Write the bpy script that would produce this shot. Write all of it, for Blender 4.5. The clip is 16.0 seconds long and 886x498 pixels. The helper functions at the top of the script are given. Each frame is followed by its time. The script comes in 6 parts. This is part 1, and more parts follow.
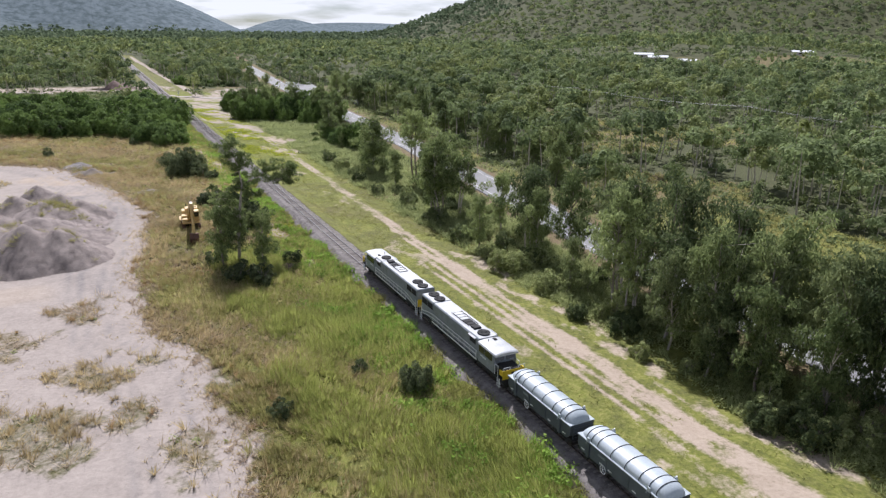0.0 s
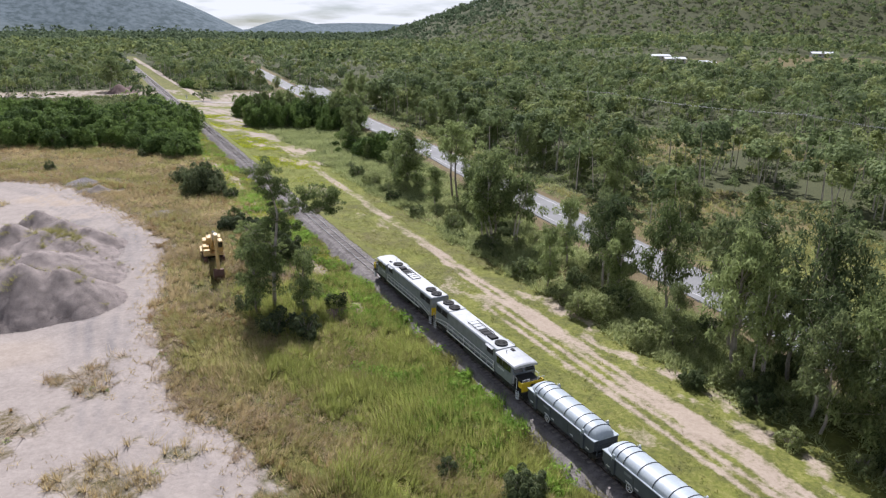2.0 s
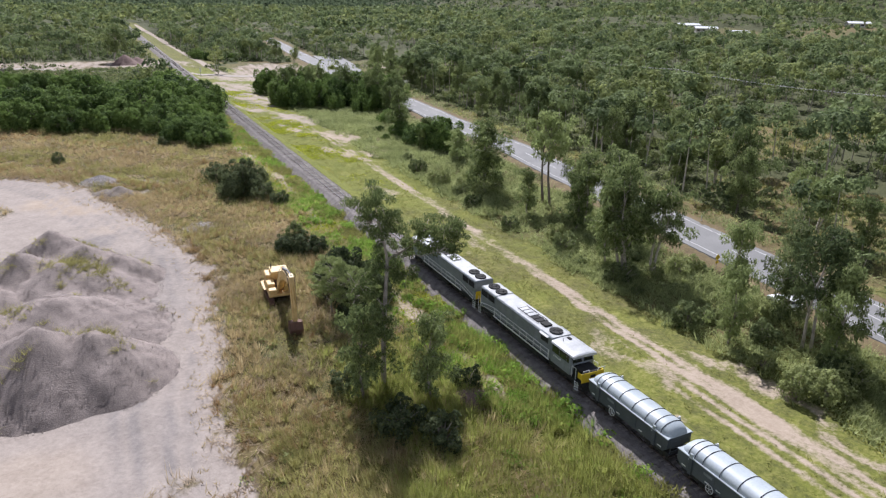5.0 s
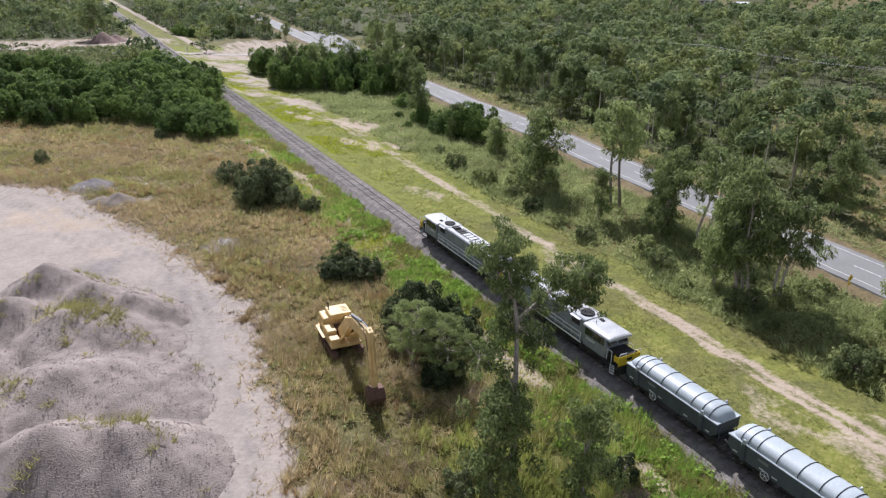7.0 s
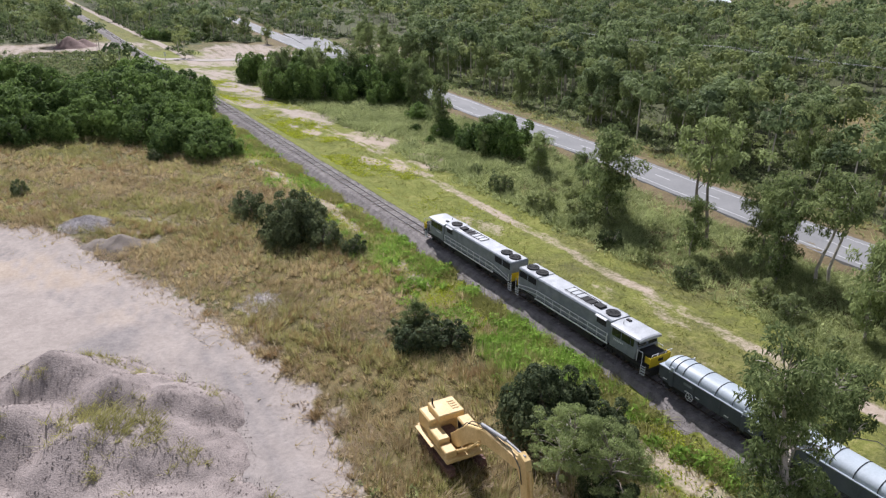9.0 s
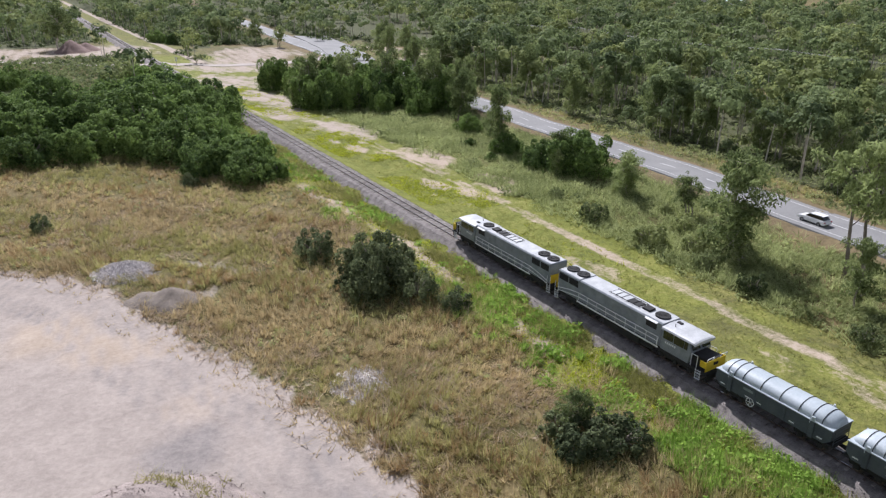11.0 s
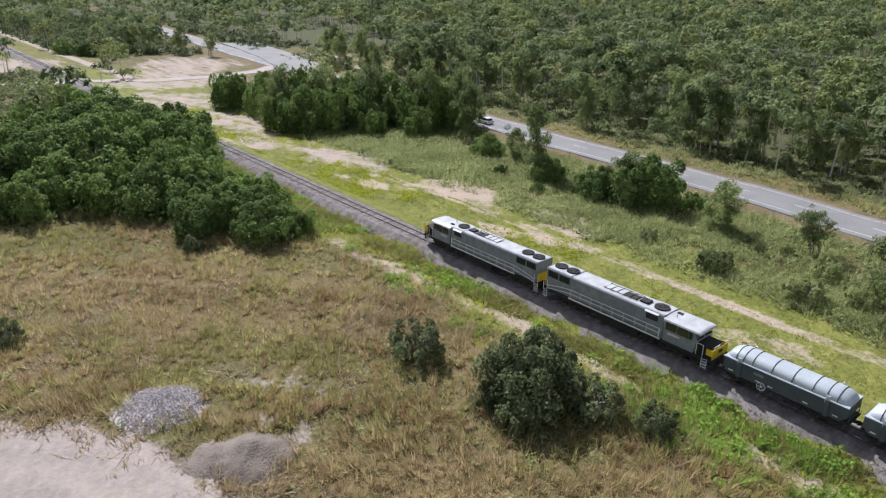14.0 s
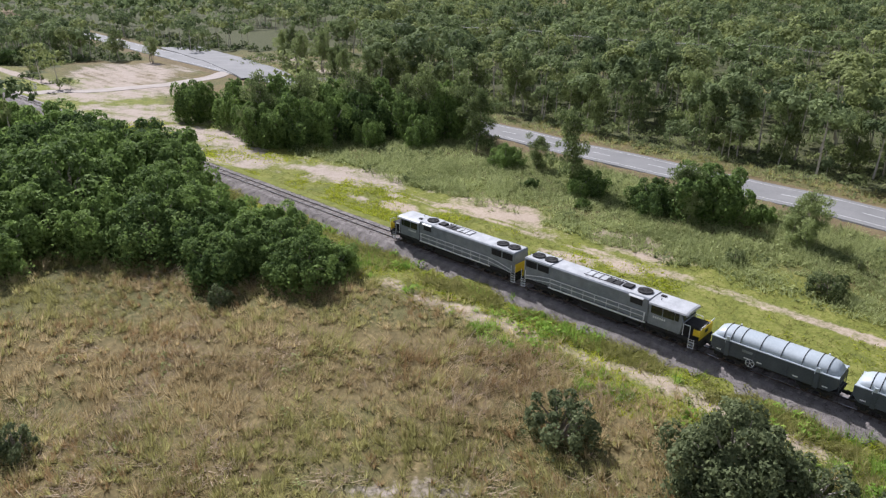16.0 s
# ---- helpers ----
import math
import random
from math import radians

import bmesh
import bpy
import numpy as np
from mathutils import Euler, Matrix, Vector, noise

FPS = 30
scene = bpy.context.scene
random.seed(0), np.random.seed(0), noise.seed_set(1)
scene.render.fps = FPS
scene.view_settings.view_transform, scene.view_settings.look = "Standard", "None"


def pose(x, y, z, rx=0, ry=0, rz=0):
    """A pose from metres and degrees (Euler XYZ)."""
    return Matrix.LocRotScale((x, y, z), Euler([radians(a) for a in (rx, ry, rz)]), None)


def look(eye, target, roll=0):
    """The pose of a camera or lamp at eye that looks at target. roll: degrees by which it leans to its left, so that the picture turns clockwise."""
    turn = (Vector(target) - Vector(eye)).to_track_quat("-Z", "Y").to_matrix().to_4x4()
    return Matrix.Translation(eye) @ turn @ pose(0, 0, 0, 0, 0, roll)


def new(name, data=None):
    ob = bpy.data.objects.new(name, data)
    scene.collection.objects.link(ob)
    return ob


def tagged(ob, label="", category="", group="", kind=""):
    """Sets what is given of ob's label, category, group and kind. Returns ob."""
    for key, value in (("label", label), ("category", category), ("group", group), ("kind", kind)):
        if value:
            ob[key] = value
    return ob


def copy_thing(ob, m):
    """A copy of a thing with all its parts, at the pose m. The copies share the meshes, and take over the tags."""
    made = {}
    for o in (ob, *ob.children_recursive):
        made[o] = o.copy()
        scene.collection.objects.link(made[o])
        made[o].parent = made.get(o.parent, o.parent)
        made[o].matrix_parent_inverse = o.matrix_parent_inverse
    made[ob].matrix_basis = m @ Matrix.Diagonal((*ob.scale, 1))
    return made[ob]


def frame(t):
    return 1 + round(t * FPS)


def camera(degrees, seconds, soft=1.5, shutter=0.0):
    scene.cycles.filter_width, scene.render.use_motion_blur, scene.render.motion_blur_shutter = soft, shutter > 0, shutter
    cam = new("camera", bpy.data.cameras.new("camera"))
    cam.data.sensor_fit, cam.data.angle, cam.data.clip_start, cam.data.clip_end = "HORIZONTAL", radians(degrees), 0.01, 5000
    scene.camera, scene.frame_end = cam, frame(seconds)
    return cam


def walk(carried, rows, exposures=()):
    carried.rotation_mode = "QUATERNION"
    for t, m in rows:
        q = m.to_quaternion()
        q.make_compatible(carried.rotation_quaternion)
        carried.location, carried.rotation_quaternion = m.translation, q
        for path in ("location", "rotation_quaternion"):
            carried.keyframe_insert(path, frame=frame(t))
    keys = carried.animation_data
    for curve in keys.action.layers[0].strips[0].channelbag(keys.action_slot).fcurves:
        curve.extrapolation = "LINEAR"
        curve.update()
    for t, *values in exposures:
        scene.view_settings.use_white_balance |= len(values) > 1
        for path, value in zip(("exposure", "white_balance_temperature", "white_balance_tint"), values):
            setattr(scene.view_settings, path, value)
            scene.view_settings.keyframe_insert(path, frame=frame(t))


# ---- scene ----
cam = camera(65.0, 16.0, soft=1.3)
METRES, EYE, TILT, LEAN, TURN = 175.6, 36.0, 0.0, 0.0, -26.6
ROWS = [
    (0.0, 0.0, 0.0, 0.0, 0.22, -17.76, -0.68),
    (0.5, -0.0132, 0.0251, 0.0004, 0.26, -17.74, -0.69),
    (1.0, -0.0266, 0.0502, 0.0011, 0.29, -17.75, -0.7),
    (1.5, -0.0402, 0.0754, 0.0014, 0.32, -17.75, -0.7),
    (2.0, -0.0543, 0.1004, 0.0018, 0.35, -17.74, -0.69),
    (2.5, -0.0692, 0.1255, 0.0021, 0.37, -17.72, -0.68),
    (3.0, -0.0851, 0.1507, 0.0026, 0.36, -17.7, -0.73),
    (3.5, -0.1013, 0.1765, 0.0032, 0.36, -17.69, -0.77),
    (6.0, -0.1891, 0.3108, 0.0027, -0.15, -22.13, -0.87),
    (6.5, -0.2066, 0.3375, 0.0014, -0.74, -22.33, -0.82),
    (7.0, -0.2249, 0.364, -0.0002, -1.52, -22.32, -0.79),
    (7.5, -0.2435, 0.3904, -0.0013, -2.36, -22.31, -0.76),
    (8.0, -0.2622, 0.4166, -0.002, -3.12, -22.32, -0.76),
    (8.5, -0.2807, 0.4424, -0.0031, -3.82, -22.32, -0.75),
    (9.0, -0.2987, 0.4682, -0.0041, -4.46, -22.33, -0.67),
    (9.5, -0.317, 0.4943, -0.0052, -4.88, -22.32, -0.63),
    (10.0, -0.3352, 0.5199, -0.006, -4.9, -22.33, -0.59),
    (12.5, -0.4262, 0.6478, -0.0074, -8.07, -22.47, -0.34),
    (13.0, -0.4452, 0.6734, -0.0077, -9.95, -22.44, -0.31),
    (13.5, -0.4643, 0.6993, -0.0077, -11.83, -22.43, -0.28),
    (14.0, -0.4832, 0.7257, -0.0085, -13.36, -22.43, -0.21),
    (14.5, -0.5016, 0.752, -0.0099, -14.92, -22.43, -0.16),
    (15.0, -0.5193, 0.7784, -0.0122, -16.67, -22.42, -0.12),
    (15.5, -0.5365, 0.8047, -0.0143, -18.32, -22.42, -0.08),
    (16.0, -0.5533, 0.8315, -0.0157, -19.74, -22.42, -0.04),
]
walk(cam, [(t, pose(0, 0, EYE, TILT, LEAN, TURN) @ pose(METRES * x, METRES * y, METRES * z, 90 + pitch, roll, yaw)) for t, x, y, z, yaw, pitch, roll in ROWS], [(0.0, 0.19, 6150, 15), (16.0, 0.19, 6150, 15)])

# ---- light ----
SUN_AZ, SUN_EL = 15.0, 46.0   # azimuth from +y towards +x
world = bpy.data.worlds.new("sky")
scene.world = world
world.use_nodes = True
wn, wl = world.node_tree.nodes, world.node_tree.links
sky = wn.new("ShaderNodeTexSky")
sky.sky_type, sky.sun_disc = 'NISHITA', False
sky.sun_elevation, sky.sun_rotation = radians(SUN_EL), radians(SUN_AZ)
sky.air_density, sky.dust_density, sky.ozone_density = 1.0, 0.1, 2.0
coord = wn.new("ShaderNodeTexCoord")
squash = wn.new("ShaderNodeMapping")
squash.inputs["Scale"].default_value = (5.0, 5.0, 34.0)
cloud = wn.new("ShaderNodeTexNoise")
cloud.inputs["Scale"].default_value, cloud.inputs["Detail"].default_value = 1.6, 6.0
cloud_ramp = wn.new("ShaderNodeValToRGB")
cloud_ramp.color_ramp.elements[0].position, cloud_ramp.color_ramp.elements[1].position = 0.28, 0.52
cloud_ramp.color_ramp.elements[0].color = (0.06, 0.06, 0.06, 1)
mixer = wn.new("ShaderNodeMix")
mixer.data_type = 'RGBA'
mixer.inputs[7].default_value = (22.5, 23.2, 24.0, 1)
wl.new(coord.outputs["Generated"], squash.inputs["Vector"])
wl.new(squash.outputs["Vector"], cloud.inputs["Vector"])
wl.new(cloud.outputs["Fac"], cloud_ramp.inputs["Fac"])
height = wn.new("ShaderNodeSeparateXYZ")
wl.new(coord.outputs["Generated"], height.inputs[0])
bank = wn.new("ShaderNodeMapRange")     # the clouds stand low, the sky overhead is clearer
for k, value in enumerate((0.08, 0.4, 1.0, 0.3)):
    bank.inputs[k + 1].default_value = value
wl.new(height.outputs["Z"], bank.inputs[0])
share = wn.new("ShaderNodeMath")
share.operation = 'MULTIPLY'
wl.new(cloud_ramp.outputs["Color"], share.inputs[0])
wl.new(bank.outputs[0], share.inputs[1])
clean = wn.new("ShaderNodeMix")
clean.data_type, clean.blend_type = 'RGBA', 'MULTIPLY'
clean.inputs[0].default_value = 1.0
clean.inputs[7].default_value = (0.86, 1.0, 1.2, 1)
wl.new(sky.outputs["Color"], clean.inputs[6])
wl.new(share.outputs[0], mixer.inputs[0])
wl.new(clean.outputs[2], mixer.inputs[6])
wl.new(mixer.outputs[2], wn["Background"].inputs["Color"])
wn["Background"].inputs["Strength"].default_value = 0.036

sun_data = bpy.data.lights.new("sun", 'SUN')
sun_data.energy, sun_data.angle, sun_data.color = 5.9, radians(0.55), (1.0, 0.98, 0.97)
sun = new("sun", sun_data)
sa, se = radians(SUN_AZ), radians(SUN_EL)
sun.matrix_world = look((math.sin(sa) * math.cos(se) * 300, math.cos(sa) * math.cos(se) * 300 + 150, math.sin(se) * 300), (0, 150, 0))


# ---- materials ----
def rgb(c):
    return (c[0], c[1], c[2], 1.0)


def surface(name, dark, light, rough=0.7, metal=0.0, scale=3.0, fine=40.0, bump=0.2, island=0.0, obj=0.0, spec=0.4, translucent=0.0, depth=0.05):
    """A surface that varies between two colours at two scales, with fine relief."""
    m = bpy.data.materials.new(name)
    m.use_nodes = True
    n, l = m.node_tree.nodes, m.node_tree.links
    p = n["Principled BSDF"]
    geo = n.new("ShaderNodeNewGeometry")
    a, b = n.new("ShaderNodeTexNoise"), n.new("ShaderNodeTexNoise")
    tc = n.new("ShaderNodeTexCoord")
    for t, s in ((a, scale), (b, fine)):
        t.inputs["Scale"].default_value, t.inputs["Detail"].default_value = s, 4.0
        l.new(tc.outputs["Object"], t.inputs["Vector"])
    add = n.new("ShaderNodeMath")
    add.operation = 'MULTIPLY_ADD'
    add.inputs[1].default_value = 0.45
    l.new(b.outputs["Fac"], add.inputs[0])
    half = n.new("ShaderNodeMath")
    half.operation = 'MULTIPLY'
    half.inputs[1].default_value = 0.55
    l.new(a.outputs["Fac"], half.inputs[0])
    l.new(half.outputs[0], add.inputs[2])
    value = add.outputs[0]
    for amount, socket in ((island, geo.outputs["Random Per Island"]), (obj, n.new("ShaderNodeObjectInfo").outputs["Random"])):
        if amount:
            k = n.new("ShaderNodeMath")
            k.operation = 'MULTIPLY_ADD'
            k.inputs[1].default_value = amount
            l.new(socket, k.inputs[0])
            shift = n.new("ShaderNodeMath")
            shift.operation = 'SUBTRACT'
            shift.inputs[1].default_value = amount / 2
            l.new(value, shift.inputs[0])
            l.new(shift.outputs[0], k.inputs[2])
            value = k.outputs[0]
    ramp = n.new("ShaderNodeValToRGB")
    ramp.color_ramp.elements[0].position, ramp.color_ramp.elements[1].position = 0.3, 0.7
    ramp.color_ramp.elements[0].color, ramp.color_ramp.elements[1].color = rgb(dark), rgb(light)
    l.new(value, ramp.inputs["Fac"])
    l.new(ramp.outputs["Color"], p.inputs["Base Color"])
    p.inputs["Roughness"].default_value, p.inputs["Metallic"].default_value = rough, metal
    p.inputs["Specular IOR Level"].default_value = spec
    if bump:
        bp = n.new("ShaderNodeBump")
        bp.inputs["Strength"].default_value, bp.inputs["Distance"].default_value = bump, depth
        l.new(b.outputs["Fac"], bp.inputs["Height"])
        l.new(bp.outputs["Normal"], p.inputs["Normal"])
    if translucent:
        tr, mx = n.new("ShaderNodeBsdfTranslucent"), n.new("ShaderNodeMixShader")
        l.new(ramp.outputs["Color"], tr.inputs["Color"])
        mx.inputs[0].default_value = translucent
        l.new(p.outputs[0], mx.inputs[1])
        l.new(tr.outputs[0], mx.inputs[2])
        l.new(mx.outputs[0], n["Material Output"].inputs["Surface"])
    return m


def leafy(name, dark, light, obj=0.3, translucent=0.42, island=0.45, spec=0.12):
    return surface(name, dark, light, rough=0.75, scale=0.12, fine=1.6, bump=0.0, island=island, obj=obj, spec=spec, translucent=translucent)


M_GUM = leafy("gum_leaves", (0.10, 0.135, 0.05), (0.355, 0.415, 0.17), island=0.3)
M_DARKLEAF = leafy("dense_dark_leaves", (0.062, 0.105, 0.034), (0.25, 0.35, 0.10), island=0.3)
M_SHRUB = leafy("shrub_leaves", (0.07, 0.098, 0.042), (0.25, 0.29, 0.125), island=0.3)
M_DARKSHRUB = leafy("dark_shrub_leaves", (0.05, 0.07, 0.034), (0.215, 0.25, 0.12), island=0.3)
# slight haze put into this leaf colour: bluer and greyer than nearer woodland
M_SLOPE = leafy("hazed_hillside_leaves", (0.075, 0.105, 0.062), (0.20, 0.25, 0.15), obj=0.0, island=0.3, spec=0.0)
M_WEED = leafy("lush_weeds", (0.125, 0.235, 0.035), (0.39, 0.55, 0.11), obj=0.0, translucent=0.5, island=0.25)
M_DRYGRASS = leafy("dry_grass_blades", (0.27, 0.205, 0.105), (0.68, 0.555, 0.32), obj=0.0, translucent=0.5, island=0.2)
M_GREENGRASS = leafy("green_grass_blades", (0.185, 0.19, 0.06), (0.42, 0.41, 0.14), obj=0.0, translucent=0.5, island=0.2)
M_VIVID = leafy("vivid_short_grass", (0.25, 0.30, 0.02), (0.55, 0.58, 0.065), obj=0.0, translucent=0.5)
M_RANK = leafy("rank_roadside_leaves", (0.195, 0.23, 0.088), (0.51, 0.55, 0.255), obj=0.0, translucent=0.5, island=0.3)
M_TALL = leafy("tall_green_grass_blades", (0.20, 0.225, 0.06), (0.50, 0.53, 0.16), obj=0.0, translucent=0.5, island=0.2)
M_RUSSET = leafy("russet_grass_blades", (0.22, 0.145, 0.07), (0.50, 0.355, 0.185), obj=0.0, translucent=0.45, island=0.2)
M_OLIVE = leafy("olive_grass_blades", (0.215, 0.205, 0.07), (0.55, 0.515, 0.22), obj=0.0, translucent=0.5, island=0.2)
M_DEAD = leafy("dead_pinkish_grass", (0.32, 0.245, 0.175), (0.66, 0.54, 0.40), obj=0.0, translucent=0.4, island=0.2)
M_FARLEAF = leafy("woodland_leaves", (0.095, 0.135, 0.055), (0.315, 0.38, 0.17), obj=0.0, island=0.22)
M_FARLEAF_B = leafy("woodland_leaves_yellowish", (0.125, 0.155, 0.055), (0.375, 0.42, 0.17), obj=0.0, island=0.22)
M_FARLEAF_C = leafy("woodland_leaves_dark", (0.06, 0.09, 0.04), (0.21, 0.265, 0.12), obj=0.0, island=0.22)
M_BARK = surface("grey_bark", (0.17, 0.14, 0.115), (0.56, 0.50, 0.43), rough=0.85, scale=1.2, fine=18, obj=0.3)
M_STEEL = surface("rusty_rail_steel", (0.06, 0.045, 0.04), (0.16, 0.12, 0.10), rough=0.5, metal=0.6)
M_RAILTOP = surface("polished_rail_head", (0.45, 0.44, 0.43), (0.6, 0.59, 0.58), rough=0.25, metal=1.0, bump=0.0)
M_SLEEPER = surface("grey_timber_sleeper", (0.12, 0.10, 0.085), (0.30, 0.27, 0.24), rough=0.9, obj=0.6)
M_BALLAST = surface("crushed_ballast", (0.072, 0.062, 0.058), (0.285, 0.255, 0.24), rough=0.95, scale=1.2, fine=9, bump=1.0, island=0.4)
M_GRAVEL = surface("heaped_gravel", (0.125, 0.103, 0.094), (0.395, 0.33, 0.298), rough=0.95, scale=0.5, fine=9, bump=0.9, depth=0.10)
M_ROAD = surface("grey_asphalt", (0.155, 0.155, 0.153), (0.245, 0.24, 0.235), rough=0.85, scale=0.15, fine=4, bump=0.1)
M_LINE = surface("white_road_paint", (0.45, 0.45, 0.44), (0.68, 0.68, 0.66), rough=0.7)


# ---- mesh helpers ----
def mesh_np(name, verts, faces, mats=(), index=None, smooth=False):
    """A mesh from an array of places and an array of faces of equal corner count."""
    me = bpy.data.meshes.new(name)
    faces = np.asarray(faces, np.int32)
    k = faces.shape[1]
    me.vertices.add(len(verts))
    me.vertices.foreach_set("co", np.asarray(verts, np.float32).ravel())
    me.loops.add(faces.size)
    me.loops.foreach_set("vertex_index", faces.ravel())
    me.polygons.add(len(faces))
    me.polygons.foreach_set("loop_start", np.arange(0, faces.size, k, dtype=np.int32))
    if index is not None:
        me.polygons.foreach_set("material_index", np.asarray(index, np.int32))
    me.polygons.foreach_set("use_smooth", np.full(len(faces), smooth))
    for m in mats:
        me.materials.append(m)
    me.update()
    me.validate()
    return me


def cards(rng, centres, size, out, loose=0.55, three=False):
    """Small pointed leaf sprays, one diamond at each centre, that face roughly outwards."""
    n = len(centres)
    w = out / (np.linalg.norm(out, axis=1)[:, None] + 1e-6) + rng.normal(size=(n, 3)) * loose
    u = np.cross(w, rng.normal(size=(n, 3)))
    u /= np.linalg.norm(u, axis=1)[:, None] + 1e-6
    v = np.cross(w, u)
    v /= np.linalg.norm(v, axis=1)[:, None] + 1e-6
    s = (np.asarray(size) * rng.uniform(0.6, 1.4, n))[:, None]
    u, v = u * s, v * s * 0.6
    if three:
        return np.stack([centres - u - v * 0.8, centres + u - v * 0.8, centres + v * 1.5], 1).reshape(-1, 3), np.arange(3 * n).reshape(n, 3)
    verts = np.stack([centres - u, centres - v * 0.9 + u * 0.1, centres + u, centres + v], 1).reshape(-1, 3)
    return verts, np.arange(4 * n).reshape(n, 4)


def sprays(rng, centres, size, out):
    """Long narrow leaf sprays that hang from their twigs."""
    n = len(centres)
    u = rng.normal(size=(n, 3)) * 0.5 + np.array([0, 0, -0.9]) + out * 0.35
    u /= np.linalg.norm(u, axis=1)[:, None] + 1e-6
    v = np.cross(u, out + rng.normal(size=(n, 3)) * 0.6)
    v /= np.linalg.norm(v, axis=1)[:, None] + 1e-6
    k = (np.asarray(size) * rng.uniform(0.6, 1.4, n))[:, None]
    u, v = u * k * 1.5, v * k * 0.6
    return np.stack([centres - u + v * 0.5, centres - u * 0.3 - v, centres + u], 1).reshape(-1, 3), np.arange(3 * n).reshape(n, 3)


def tube(points, radii, n=6):
    points, rings = [Vector(p) for p in points], []
    for i, p in enumerate(points):
        d = (points[min(i + 1, len(points) - 1)] - points[max(i - 1, 0)]).normalized()
        a = d.orthogonal().normalized()
        b = d.cross(a)
        rings += [p + (a * math.cos(k * math.tau / n) + b * math.sin(k * math.tau / n)) * radii[i] for k in range(n)]
    faces = [(i * n + k, i * n + (k + 1) % n, (i + 1) * n + (k + 1) % n, (i + 1) * n + k) for i in range(len(points) - 1) for k in range(n)]
    return np.array([tuple(v) for v in rings]), np.array(faces)


def joined(pieces):
    vs, fs, off = [], [], 0
    for v, f in pieces:
        vs.append(v), fs.append(f + off)
        off += len(v)
    return np.concatenate(vs), np.concatenate(fs)


def smooth01(a, b, x):
    t = np.clip((np.asarray(x, float) - a) / (b - a), 0, 1)
    return t * t * (3 - 2 * t)


# ---- plan ----
TRACK = 35.2                      # centre of the railway, which runs along y
ROAD = np.array([(66, -200), (72.5, 0), (75.8, 50), (79.5, 95), (83.6, 132), (88.3, 177), (92.0, 207), (94, 246), (97, 283), (105, 395), (111, 470), (129, 647), (175, 1000)], float)
YARD = np.array([(12, -60), (9, 30), (8.3, 51), (8, 68), (6.5, 81), (3.8, 87), (2.3, 97), (3, 114), (5, 125), (6.6, 140), (6.7, 150), (5.5, 161), (2, 171), (-2.2, 184), (-6, 197), (-12, 207), (-20, 214), (-34, 222), (-60, 232)], float)


def road_x(y):
    return np.interp(y, ROAD[:, 1], ROAD[:, 0])


def yard_x(y):
    return np.interp(y, YARD[:, 1], YARD[:, 0])


def wave(x, y, s, k=0.0):
    """Smooth unevenness between about -1 and 1."""
    return (np.sin(x / s + k) * np.cos(y / s * 1.13 + 1.7 * k) + np.sin(x / s * 2.3 + y / s * 1.7 + k * 2.1) * 0.6 + np.sin(y / s * 3.9 - x / s * 2.9 + k * 0.7) * 0.4) / 1.6


def hill(x, y, cx, cy, h, r, ry=None):
    q = ((x - cx) / r) ** 2 + ((y - cy) / (ry or r)) ** 2
    return h * np.clip(1 - q, 0, None) ** 1.5


def ground_z(x, y):
    x, y = np.asarray(x, float), np.asarray(y, float)
    d = x - TRACK
    left = -0.75 * smooth01(1.5, 3.3, -d) + 0.15 * wave(x, y, 7.0) * smooth01(6, 12, -d)
    right = -0.75 * smooth01(2.6, 6.0, d) - 0.7 * smooth01(10, 20, d) + 0.12 * wave(x, y, 6.0, 2.0) * smooth01(8, 14, d)
    z = np.where(d < 0, left, right)
    off = np.abs(x - road_x(y))
    z = z + 0.45 * (1 - smooth01(5.0, 8.5, off))
    wild = smooth01(115, 180, x) + smooth01(60, 120, -x)
    z = z + wild * 0.8 * wave(x, y, 31.0, 1.0)
    z = z + hill(x, y, 1650, 1400, 275, 1090) + hill(x, y, 690, 660, 20, 300)
    z = z + hill(x, y, 115, 2650, 145, 450) + hill(x, y, -420, 2600, 118, 600) + hill(x, y, 790, 3100, 60, 240)
    z = z + hill(x, y, 1650, 4500, 58, 900, 300)
    return z


# ---- ground ----
def clearing(x, y):
    """True where the bush leaves open ground."""
    c = (np.abs(x - road_x(y)) < np.where(y > 430, 11, 15)) & (y < 720) | (np.abs(x - TRACK - 3) < 11) & (y > 300) & (y < 950)
    for cx, cy, rx, ry in ((108, 70, 24, 45), (188, 196, 45, 16), (122, 125, 22, 20), (119, 148, 13, 12), (156, 179, 24, 10), (130, 415, 20, 34), (80, 420, 26, 34), (20, 452, 40, 28), (-12, 462, 40, 14), (60, 378, 30, 18), (64, 350, 32, 36), (-22, 372, 62, 62), (134, 400, 18, 42), (505, 525, 40, 42), (650, 480, 95, 36), (470, 490, 30, 24)):
        c |= ((x - cx) / rx) ** 2 + ((y - cy) / ry) ** 2 < 1 + 0.25 * wave(x, y, 9.0)
    c |= (np.abs(x - np.interp(y, [80, 166, 250, 335, 420], [203, 196.5, 190, 183, 176])) < 7) & (y > 60) & (y < 430)
    c |= (x > -50) & (x < road_x(y) + 12) & (y < 315)
    c |= (x < -46) & (y < 300) & (x > -120)
    c |= (y < 20) & (np.abs(x) < 60)
    return c


